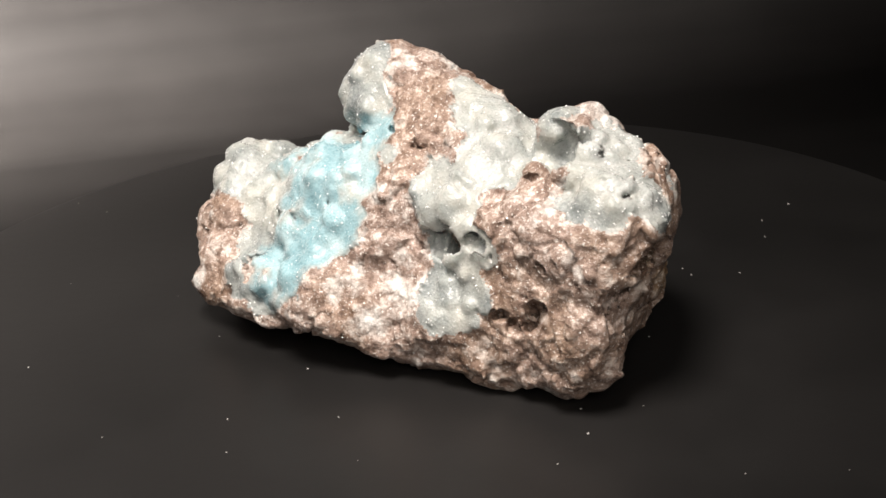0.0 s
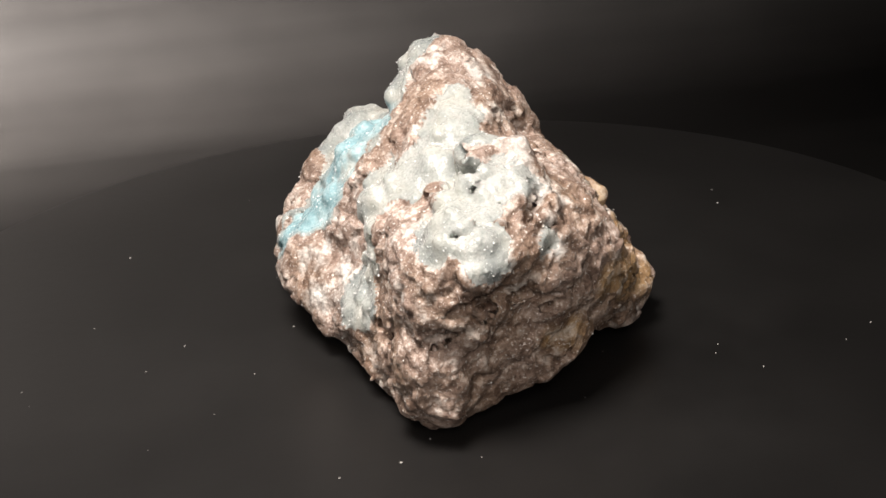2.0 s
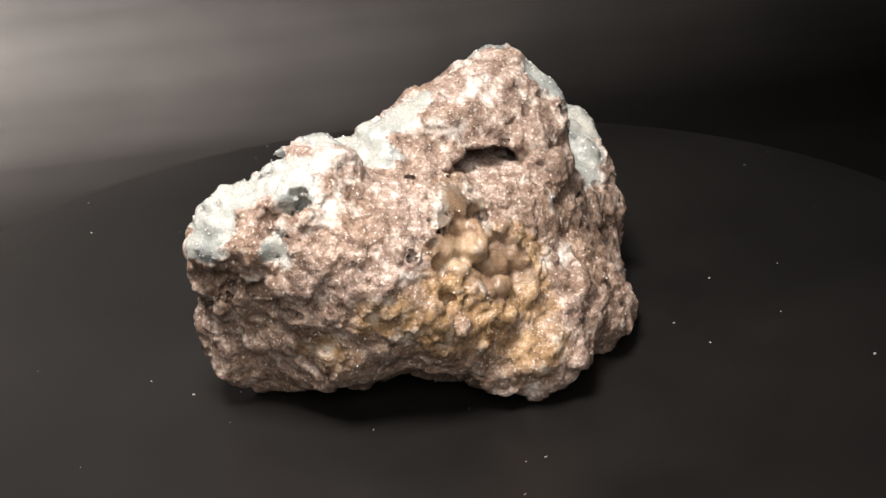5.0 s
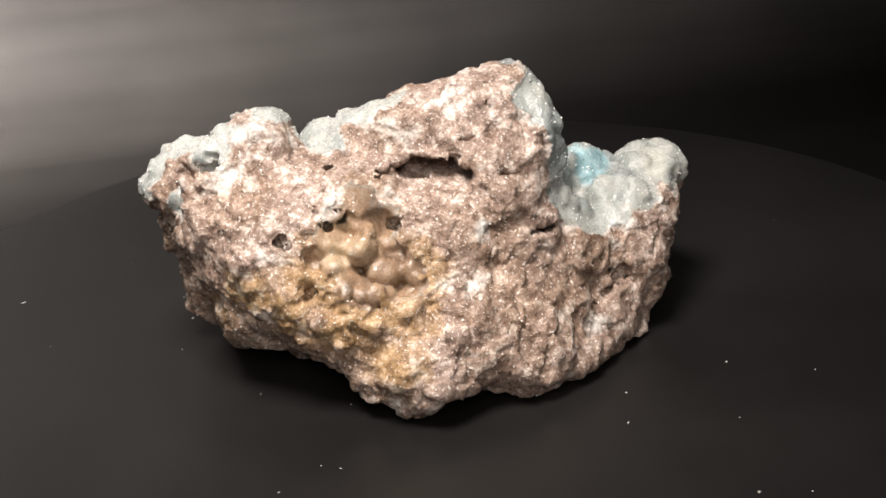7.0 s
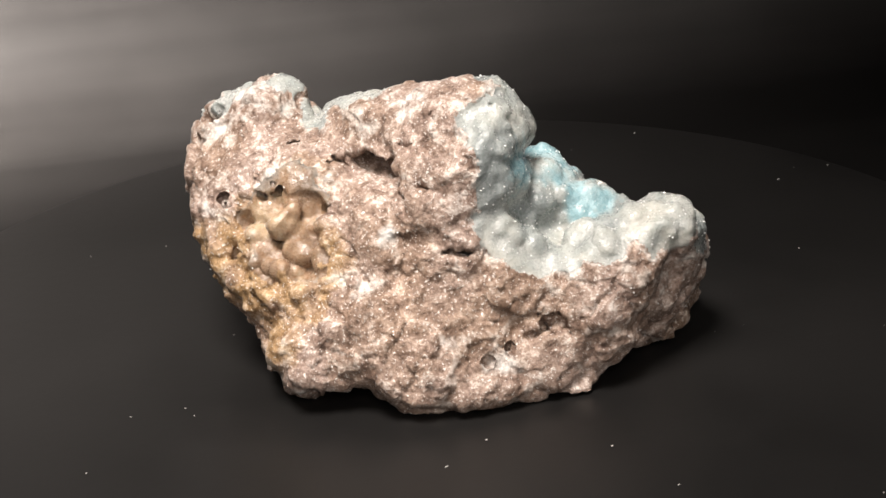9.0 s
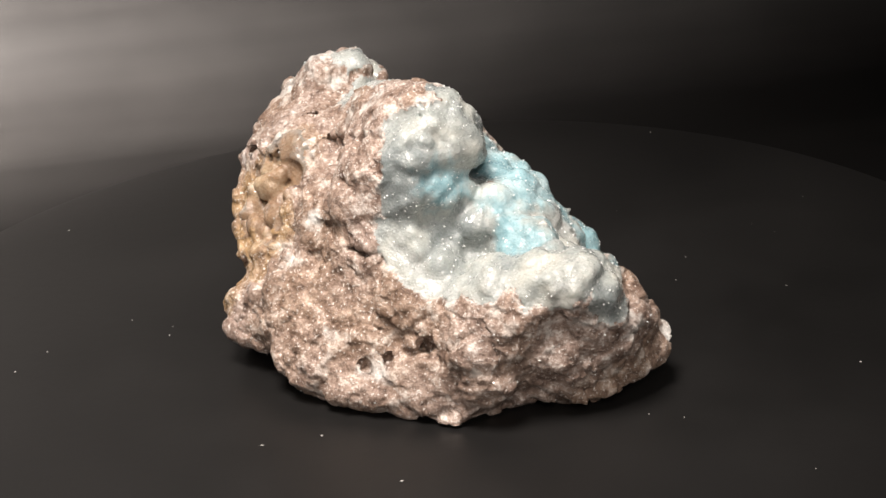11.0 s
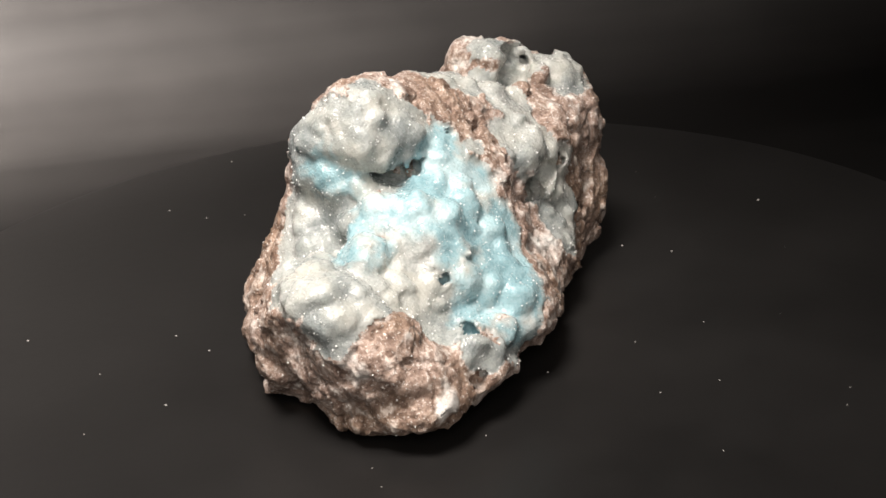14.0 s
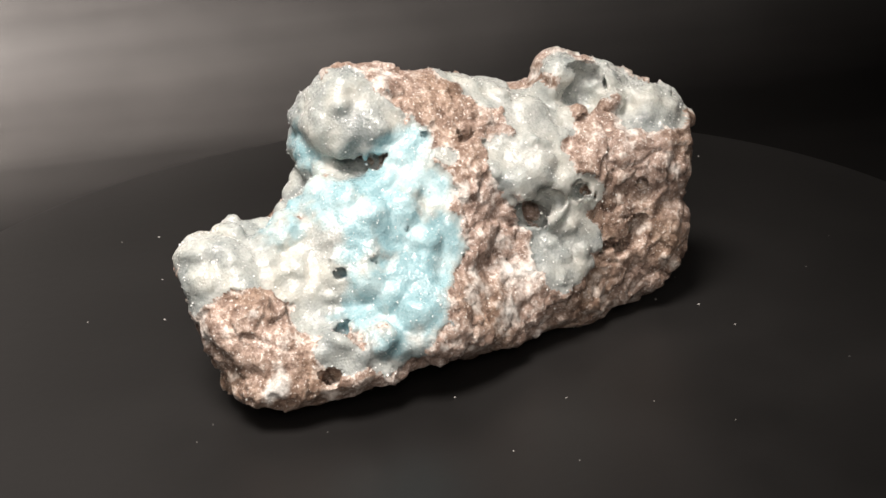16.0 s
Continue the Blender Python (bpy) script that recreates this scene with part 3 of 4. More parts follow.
zone("pale", (-0.137, 0.108, 0.101), (0.010, 0.010, 0.010), gain=0.52)
zone("pale", (-0.079, 0.104, 0.099), (0.009, 0.009, 0.009), gain=0.45)
zone("pale", (-0.157, 0.089, 0.068), (0.007, 0.007, 0.007), gain=0.6)
zone("pale", (-0.168, 0.032, 0.034), (0.010, 0.010, 0.010), gain=0.52)
zone("pale", (-0.027, 0.096, 0.095), (0.009, 0.009, 0.009), gain=0.6)
zone("pale", (0.085, -0.049, 0.162), (0.008, 0.008, 0.008), gain=0.38)
zone("pale", (-0.095, 0.028, 0.100), (0.013, 0.013, 0.013), gain=0.68)
zone("pale", (-0.128, 0.077, 0.101), (0.014, 0.014, 0.014), gain=0.38)
zone("pale", (0.019, -0.047, 0.146), (0.010, 0.010, 0.010), gain=0.52)
zone("pale", (-0.129, -0.012, 0.039), (0.009, 0.009, 0.009), gain=0.38)
zone("pale", (-0.156, 0.051, 0.075), (0.005, 0.005, 0.005), gain=0.38)
zone("pale", (-0.134, 0.108, 0.104), (0.009, 0.009, 0.009), gain=0.52)
zone("pale", (-0.020, -0.070, 0.056), (0.015, 0.015, 0.015), gain=0.3)
zone("pale", (0.036, -0.059, 0.144), (0.015, 0.015, 0.015), gain=0.6)
zone("pale", (0.044, -0.032, 0.164), (0.009, 0.009, 0.009), gain=0.6)
zone("pale", (-0.060, -0.058, 0.060), (0.013, 0.013, 0.013), gain=0.52)
zone("pale", (-0.107, -0.037, 0.048), (0.008, 0.008, 0.008), gain=0.45)
zone("pale", (-0.139, 0.104, 0.104), (0.010, 0.010, 0.010), gain=0.45)
zone("pale", (0.110, -0.093, 0.155), (0.010, 0.010, 0.010), gain=0.45)
zone("pale", (0.089, -0.049, 0.167), (0.009, 0.009, 0.009), gain=0.45)
zone("pale", (-0.051, -0.051, 0.071), (0.008, 0.008, 0.008), gain=0.52)
zone("ochre", (0.091, 0.017, 0.115), (0.026, 0.026, 0.026))
zone("ochre", (0.113, 0.016, 0.108), (0.018, 0.018, 0.018))
zone("ochre", (0.105, 0.024, 0.104), (0.024, 0.024, 0.024))
zone("ochre", (0.099, 0.041, 0.095), (0.024, 0.024, 0.024))
zone("ochre", (0.091, 0.052, 0.073), (0.018, 0.018, 0.018))
zone("ochre", (0.113, 0.039, 0.073), (0.020, 0.020, 0.020), gain=0.9)
zone("ochre", (0.119, 0.004, 0.104), (0.016, 0.016, 0.016), gain=0.8)
zone("ochre", (0.109, 0.054, 0.064), (0.016, 0.016, 0.016), gain=0.8)
zone("ochre", (0.134, 0.005, 0.091), (0.017, 0.017, 0.017), gain=0.7)
zone("ochre", (0.153, -0.022, 0.087), (0.018, 0.018, 0.018), gain=0.8)
zone("ochre", (0.131, 0.031, 0.063), (0.016, 0.016, 0.016), gain=0.8)
zone("ochre", (0.149, 0.001, 0.073), (0.016, 0.016, 0.016), gain=0.7)
zone("ochre", (0.143, -0.066, 0.061), (0.014, 0.014, 0.014), gain=0.5)
zone("ochre", (0.093, 0.068, 0.068), (0.010, 0.010, 0.010), gain=0.6)
zone("ochre", (0.105, 0.031, 0.116), (0.016, 0.016, 0.016))
zone("ochre", (0.096, 0.042, 0.089), (0.019, 0.019, 0.019))
zone("ochre", (0.116, 0.024, 0.089), (0.019, 0.019, 0.019), gain=0.8)
zone("ochre", (0.132, 0.010, 0.090), (0.017, 0.017, 0.017), gain=0.7)
zone("ochre", (0.100, 0.062, 0.063), (0.016, 0.016, 0.016), gain=0.7)
zone("ochre", (0.127, 0.034, 0.072), (0.018, 0.018, 0.018), gain=0.6)
zone("ochre", (0.104, 0.034, 0.114), (0.021, 0.021, 0.021))
zone("ochre", (0.086, 0.054, 0.087), (0.022, 0.022, 0.022), gain=0.8)
zone("ochre", (0.124, 0.038, 0.069), (0.022, 0.022, 0.022), gain=0.7)
zone("ochre", (0.153, -0.021, 0.085), (0.018, 0.018, 0.018), gain=0.8)
zone("ochre", (0.102, 0.058, 0.069), (0.020, 0.020, 0.020), gain=0.6)
zone("ochre", (0.148, 0.001, 0.066), (0.017, 0.017, 0.017), gain=0.7)
zone("ochre", (0.145, -0.062, 0.056), (0.013, 0.013, 0.013), gain=0.5)
zone("ochre", (0.120, 0.060, 0.041), (0.018, 0.018, 0.018), gain=0.5)
zone("ochre", (0.115, 0.024, 0.092), (0.011, 0.011, 0.011), gain=0.8)
zone("ochre", (0.097, 0.022, 0.119), (0.010, 0.010, 0.010), gain=0.8)
# botryoidal knobs
knob((-0.038, 0.048, 0.167), 0.0157)
knob((-0.041, 0.040, 0.155), 0.0164)
knob((-0.037, 0.028, 0.159), 0.0122)
knob((-0.044, 0.051, 0.157), 0.0136)
knob((-0.029, 0.058, 0.177), 0.0108)
knob((-0.033, 0.043, 0.181), 0.0100)
knob((-0.022, 0.079, 0.156), 0.0102)
knob((-0.024, 0.083, 0.143), 0.0088)
knob((-0.036, 0.069, 0.135), 0.0102)
knob((-0.044, 0.054, 0.129), 0.0108)
knob((-0.022, 0.084, 0.105), 0.0119)
knob((-0.080, 0.062, 0.097), 0.0142)
knob((-0.047, 0.013, 0.122), 0.0158)
knob((-0.031, 0.002, 0.138), 0.0116)
knob((-0.072, 0.032, 0.115), 0.0134)
knob((-0.087, 0.029, 0.102), 0.0140)
knob((-0.058, -0.007, 0.108), 0.0158)
knob((-0.090, 0.004, 0.078), 0.0162)
knob((-0.082, -0.015, 0.077), 0.0128)
knob((-0.093, -0.002, 0.057), 0.0128)
knob((-0.067, -0.024, 0.084), 0.0122)
knob((-0.090, 0.045, 0.101), 0.0112)
knob((-0.116, 0.064, 0.088), 0.0117)
knob((-0.131, 0.086, 0.098), 0.0122)
knob((-0.135, 0.099, 0.100), 0.0108)
knob((-0.147, 0.095, 0.087), 0.0114)
knob((-0.108, 0.047, 0.085), 0.0111)
knob((-0.113, -0.017, 0.048), 0.0112)
knob((-0.127, -0.006, 0.044), 0.0083)
knob((-0.105, 0.026, 0.070), 0.0098)
knob((-0.043, 0.049, 0.157), 0.0161)
knob((-0.024, 0.075, 0.152), 0.0141)
knob((-0.030, 0.074, 0.135), 0.0121)
knob((-0.040, 0.081, 0.087), 0.0150)
knob((-0.029, 0.088, 0.097), 0.0093)
knob((-0.069, 0.036, 0.118), 0.0120)
knob((-0.090, 0.058, 0.100), 0.0138)
knob((-0.132, 0.104, 0.098), 0.0131)
knob((-0.144, 0.089, 0.087), 0.0131)
knob((-0.087, -0.011, 0.066), 0.0152)
knob((-0.132, 0.004, 0.050), 0.0105)
knob((-0.037, 0.047, 0.175), 0.0106)
knob((-0.030, 0.062, 0.174), 0.0091)
knob((-0.023, 0.078, 0.150), 0.0118)
knob((-0.040, 0.061, 0.157), 0.0125)
knob((-0.036, 0.066, 0.128), 0.0126)
knob((-0.026, 0.083, 0.134), 0.0097)
knob((-0.042, 0.065, 0.095), 0.0120)
knob((-0.028, 0.088, 0.099), 0.0105)
knob((-0.082, 0.058, 0.098), 0.0153)
knob((-0.071, 0.024, 0.118), 0.0129)
knob((-0.093, -0.032, 0.058), 0.0137)
knob((-0.138, 0.096, 0.100), 0.0112)
knob((-0.123, 0.109, 0.097), 0.0099)
knob((-0.045, 0.041, 0.148), 0.0099)
knob((-0.062, 0.045, 0.116), 0.0155)
knob((-0.093, 0.060, 0.098), 0.0155)
knob((-0.057, 0.061, 0.109), 0.0109)
knob((-0.072, 0.059, 0.108), 0.0103)
knob((-0.077, 0.088, 0.089), 0.0130)
knob((-0.041, 0.090, 0.089), 0.0107)
knob((-0.084, 0.107, 0.093), 0.0113)
knob((-0.119, 0.097, 0.097), 0.0130)
knob((-0.027, 0.073, 0.164), 0.0091)
knob((-0.022, 0.086, 0.132), 0.0098)
knob((-0.093, 0.062, 0.100), 0.0157)
knob((-0.107, 0.096, 0.099), 0.0133)
knob((-0.074, 0.089, 0.089), 0.0115)
knob((0.088, 0.019, 0.116), 0.0078)
knob((0.108, 0.017, 0.107), 0.0070)
knob((0.108, 0.029, 0.104), 0.0090)
knob((0.098, 0.036, 0.089), 0.0105)
knob((0.112, 0.029, 0.083), 0.0084)
knob((0.122, 0.018, 0.096), 0.0083)
knob((0.082, 0.037, 0.104), 0.0063)
knob((0.091, 0.052, 0.073), 0.0077)
knob((0.117, 0.043, 0.064), 0.0090)
knob((0.119, 0.004, 0.104), 0.0063)
knob((0.129, 0.017, 0.090), 0.0076)
knob((0.103, 0.043, 0.076), 0.0077)
knob((0.111, 0.012, 0.110), 0.0074)
knob((0.098, 0.020, 0.116), 0.0059)
knob((0.088, 0.022, 0.110), 0.0066)
knob((0.098, 0.029, 0.096), 0.0095)
knob((0.090, 0.040, 0.090), 0.0087)
knob((0.116, 0.023, 0.088), 0.0095)
knob((0.129, 0.016, 0.088), 0.0081)
knob((0.102, 0.057, 0.070), 0.0079)
knob((0.123, 0.038, 0.068), 0.0088)
knob((0.136, 0.020, 0.067), 0.0082)
knob((0.094, 0.067, 0.067), 0.0064)
knob((0.105, 0.030, 0.107), 0.0090)
knob((0.096, 0.041, 0.089), 0.0078)
knob((0.099, 0.029, 0.115), 0.0063)
knob((0.096, 0.061, 0.072), 0.0071)
knob((0.117, 0.041, 0.068), 0.0084)
knob((0.126, 0.026, 0.087), 0.0075)
knob((0.148, -0.021, 0.071), 0.0087)
knob((0.130, 0.029, 0.052), 0.0083)
knob((0.142, 0.005, 0.055), 0.0075)
knob((0.123, 0.033, 0.020), 0.0057)
knob((0.119, 0.048, 0.036), 0.0078)
knob((0.151, -0.024, 0.089), 0.0093)
knob((0.044, -0.052, 0.142), 0.0152)
knob((0.005, -0.060, 0.114), 0.0148)
knob((0.021, -0.080, 0.094), 0.0128)
knob((0.022, -0.066, 0.132), 0.0104)
knob((0.021, -0.087, 0.080), 0.0098)
knob((0.103, -0.116, 0.138), 0.0148)
knob((0.096, -0.099, 0.142), 0.0109)
knob((0.106, -0.131, 0.134), 0.0094)
knob((0.064, -0.079, 0.138), 0.0100)
knob((0.100, -0.083, 0.148), 0.0102)
knob((0.078, -0.063, 0.162), 0.0101)
knob((0.114, -0.085, 0.154), 0.0088)
knob((0.041, -0.028, 0.161), 0.0076)
knob((0.046, -0.076, 0.129), 0.0084)
knob((-0.129, 0.084, 0.095), 0.0143)
knob((-0.137, 0.094, 0.100), 0.0107)
knob((-0.113, 0.063, 0.087), 0.0122)
knob((0.038, -0.033, 0.155), 0.0108)
knob((0.014, -0.071, 0.121), 0.0134)
knob((0.034, -0.053, 0.141), 0.0107)
knob((0.056, -0.064, 0.135), 0.0113)
knob((0.085, -0.101, 0.145), 0.0097)
knob((0.101, -0.110, 0.144), 0.0095)
knob((0.125, -0.125, 0.134), 0.0101)
knob((0.113, -0.125, 0.142), 0.0081)
knob((0.015, -0.080, 0.088), 0.0107)
knob((0.030, -0.095, 0.097), 0.0098)
knob((0.009, -0.078, 0.068), 0.0100)
knob((0.000, -0.089, 0.051), 0.0086)
knob((0.021, -0.098, 0.062), 0.0071)
knob((-0.129, 0.081, 0.094), 0.0147)
knob((-0.105, 0.067, 0.095), 0.0121)
knob((-0.124, 0.055, 0.079), 0.0113)
knob((-0.038, 0.020, 0.156), 0.0099)
knob((-0.074, 0.008, 0.110), 0.0145)
knob((-0.084, 0.004, 0.091), 0.0130)
knob((-0.062, -0.021, 0.091), 0.0142)
knob((-0.109, 0.008, 0.053), 0.0117)
knob((-0.049, -0.008, 0.120), 0.0105)
knob((0.105, -0.118, 0.145), 0.0097)
knob((0.109, -0.092, 0.151), 0.0098)
knob((0.127, -0.122, 0.135), 0.0096)
knob((0.125, -0.079, 0.154), 0.0072)
knob((0.051, -0.056, 0.146), 0.0084)
knob((0.050, -0.029, 0.159), 0.0085)
knob((0.008, -0.086, 0.061), 0.0094)
knob((0.117, 0.011, 0.110), 0.0066)
knob((0.084, 0.021, 0.112), 0.0054)
knob((0.118, 0.016, 0.098), 0.0056)
knob((0.117, 0.035, 0.080), 0.0064)
knob((0.082, 0.051, 0.100), 0.0061)
knob((0.086, 0.033, 0.098), 0.0039)
knob((0.087, 0.053, 0.077), 0.0055)
knob((0.073, 0.033, 0.116), 0.0064)
knob((0.095, 0.019, 0.117), 0.0062)
knob((0.126, 0.031, 0.075), 0.0063)
knob((0.111, 0.050, 0.066), 0.0053)
knob((0.088, 0.050, 0.090), 0.0055)
knob((0.130, 0.024, 0.079), 0.0048)
knob((0.117, 0.045, 0.060), 0.0045)
knob((0.079, 0.044, 0.107), 0.0072)
knob((0.113, 0.043, 0.081), 0.0072)
knob((0.133, 0.029, 0.067), 0.0043)
knob((0.121, 0.023, 0.091), 0.0068)
knob((0.097, 0.062, 0.072), 0.0046)
knob((0.113, 0.043, 0.075), 0.0040)
knob((0.110, 0.025, 0.102), 0.0050)
knob((0.098, 0.062, 0.062), 0.0064)
knob((0.098, 0.029, 0.099), 0.0060)
knob((0.122, 0.037, 0.067), 0.0046)
knob((0.097, 0.039, 0.090), 0.0048)
knob((0.136, 0.016, 0.070), 0.0053)
knob((0.111, 0.016, 0.107), 0.0045)
knob((0.108, 0.057, 0.055), 0.0056)
knob((0.065, 0.046, 0.116), 0.0063)
knob((0.123, 0.037, 0.058), 0.0043)
knob((0.111, 0.032, 0.110), 0.0046)
knob((0.092, 0.041, 0.085), 0.0054)
knob((0.101, 0.050, 0.071), 0.0057)
knob((0.114, 0.008, 0.122), 0.0059)
knob((0.128, 0.030, 0.084), 0.0040)
knob((0.108, 0.013, 0.126), 0.0047)
knob((0.131, 0.018, 0.086), 0.0042)
knob((0.087, 0.054, 0.086), 0.0068)
knob((0.128, 0.024, 0.087), 0.0040)
knob((0.106, 0.009, 0.118), 0.0056)
knob((0.101, 0.028, 0.090), 0.0043)
knob((0.117, 0.044, 0.070), 0.0048)
knob((0.111, 0.048, 0.075), 0.0040)
knob((0.134, 0.017, 0.078), 0.0039)
knob((0.131, 0.030, 0.059), 0.0057)
knob((0.085, 0.031, 0.102), 0.0061)
nodules((-0.080, 0.052, 0.108), (0.040, 0.036, 0.028), 40, 0.006, 0.010, proud=0.35, bed=0.001)
nodules((-0.048, 0.052, 0.150), (0.026, 0.040, 0.040), 50, 0.005, 0.009, proud=0.35, bed=0.001)
nodules((-0.095, 0.082, 0.095), (0.058, 0.038, 0.024), 50, 0.005, 0.009, proud=0.35, bed=0.001)
nodules((0.082, -0.094, 0.146), (0.056, 0.034, 0.022), 40, 0.005, 0.009, proud=0.35, bed=0.001)
nodules((0.014, -0.094, 0.076), (0.028, 0.024, 0.030), 40, 0.004, 0.008, proud=0.4, bed=0.001)
nodules((0.116, 0.034, 0.090), (0.036, 0.038, 0.036), 70, 0.003, 0.006, proud=0.45, bed=0.001)
nodules((0.138, 0.018, 0.060), (0.030, 0.055, 0.028), 60, 0.004, 0.008, proud=0.4, bed=0.001)
pits(45, 0.0012, 0.003)
hole((0.003, -0.070, 0.092), (0.85, 0.36, -0.39), 0.0095)
hole((0.007, -0.075, 0.086), (0.85, 0.35, -0.39), 0.0069)
hole((0.053, -0.120, 0.069), (0.87, 0.30, -0.40), 0.0044)
hole((0.061, -0.128, 0.098), (0.88, 0.29, -0.37), 0.0031)
hole((-0.138, 0.011, 0.027), (0.75, 0.46, -0.47), 0.0049)
hole((0.030, -0.097, 0.104), (0.87, 0.33, -0.37), 0.0039)
hole((-0.001, -0.053, 0.098), (-0.00, 0.92, -0.39), 0.0042)
hole((0.037, -0.106, 0.057), (0.04, 0.89, -0.45), 0.0049)
hole((0.059, -0.109, 0.061), (0.06, 0.89, -0.44), 0.0049)
hole((0.053, -0.115, 0.054), (0.05, 0.89, -0.45), 0.0049)
hole((0.044, -0.107, 0.051), (0.04, 0.89, -0.45), 0.0037)
hole((-0.003, -0.024, 0.143), (-0.00, 0.94, -0.35), 0.0042)
hole((-0.008, -0.027, 0.148), (-0.01, 0.94, -0.34), 0.0025)
hole((0.113, -0.133, 0.142), (0.12, 0.92, -0.38), 0.0031)
hole((0.012, -0.087, 0.100), (0.01, 0.92, -0.40), 0.0069)
hole((0.093, -0.088, 0.162), (-0.54, 0.76, -0.36), 0.0053)
hole((0.094, -0.093, 0.156), (-0.54, 0.75, -0.37), 0.0038)
hole((0.065, -0.091, 0.143), (-0.56, 0.74, -0.38), 0.0035)
hole((0.126, -0.068, 0.141), (-0.50, 0.77, -0.38), 0.0046)
hole((0.126, -0.067, 0.147), (-0.51, 0.78, -0.38), 0.0035)
hole((0.124, -0.126, 0.095), (-0.52, 0.73, -0.44), 0.0052)
hole((0.127, -0.119, 0.095), (-0.51, 0.74, -0.44), 0.0038)
hole((0.106, -0.136, 0.077), (-0.53, 0.71, -0.46), 0.0023)
hole((0.104, -0.094, 0.156), (-0.86, 0.35, -0.37), 0.0034)
hole((0.127, -0.075, 0.148), (-0.84, 0.38, -0.38), 0.0049)
hole((0.127, -0.078, 0.140), (-0.84, 0.37, -0.39), 0.0049)
hole((0.129, -0.074, 0.156), (-0.84, 0.38, -0.38), 0.0037)
hole((0.126, -0.122, 0.095), (-0.84, 0.33, -0.44), 0.0045)
hole((0.109, -0.136, 0.077), (-0.84, 0.30, -0.45), 0.0031)
hole((0.018, 0.049, 0.132), (-0.83, 0.44, -0.35), 0.0079)
hole((0.024, 0.056, 0.133), (-0.82, 0.45, -0.35), 0.0070)
hole((0.015, 0.044, 0.131), (-0.83, 0.44, -0.35), 0.0052)
hole((0.107, 0.014, 0.125), (-0.67, -0.63, -0.38), 0.0048)
hole((0.078, 0.033, 0.114), (-0.69, -0.61, -0.39), 0.0057)
hole((0.116, 0.012, 0.122), (-0.66, -0.64, -0.39), 0.0040)
hole((0.026, 0.078, 0.137), (-0.74, -0.56, -0.37), 0.0033)
hole((0.004, 0.091, 0.095), (-0.75, -0.53, -0.40), 0.0033)
hole((0.001, 0.098, 0.096), (-0.75, -0.53, -0.40), 0.0033)
hole((0.116, 0.044, 0.074), (-0.66, -0.61, -0.44), 0.0036)
hole((0.119, 0.037, 0.074), (-0.66, -0.61, -0.44), 0.0028)
hole((-0.052, 0.120, 0.045), (-0.76, -0.48, -0.43), 0.0044)
hole((0.009, 0.084, 0.096), (-0.22, -0.89, -0.41), 0.0041)
hole((0.004, 0.099, 0.101), (-0.23, -0.88, -0.41), 0.0032)
hole((0.022, 0.080, 0.136), (-0.21, -0.90, -0.37), 0.0036)
hole((0.038, 0.051, 0.145), (-0.19, -0.92, -0.35), 0.0041)
hole((0.139, -0.007, 0.115), (-0.08, -0.93, -0.37), 0.0039)
hole((0.136, 0.013, 0.084), (-0.09, -0.91, -0.40), 0.0039)
hole((0.009, 0.035, 0.182), (-0.22, -0.92, -0.32), 0.0029)
hole((-0.041, 0.114, 0.045), (-0.27, -0.85, -0.45), 0.0033)
hole((-0.044, 0.119, 0.042), (-0.27, -0.85, -0.46), 0.0025)
hole((-0.044, 0.017, 0.139), (0.93, -0.00, -0.36), 0.0058)
hole((-0.047, 0.027, 0.139), (0.93, 0.00, -0.36), 0.0042)
hole((-0.005, -0.065, 0.097), (0.92, -0.08, -0.38), 0.0061)
hole((0.028, -0.096, 0.101), (0.93, -0.11, -0.36), 0.0063)
hole((-0.130, 0.005, 0.059), (0.89, -0.02, -0.45), 0.0064)
hole((-0.106, 0.015, 0.085), (0.91, -0.01, -0.42), 0.0040)
hole((0.061, 0.019, 0.139), (0.56, -0.76, -0.34), 0.0053)
hole((0.025, 0.058, 0.159), (0.56, -0.76, -0.34), 0.0033)
hole((-0.039, 0.113, 0.045), (0.51, -0.73, -0.46), 0.0049)
hole((-0.017, 0.120, 0.037), (0.53, -0.71, -0.46), 0.0033)
hole((-0.001, 0.123, 0.033), (0.54, -0.71, -0.46), 0.0033)


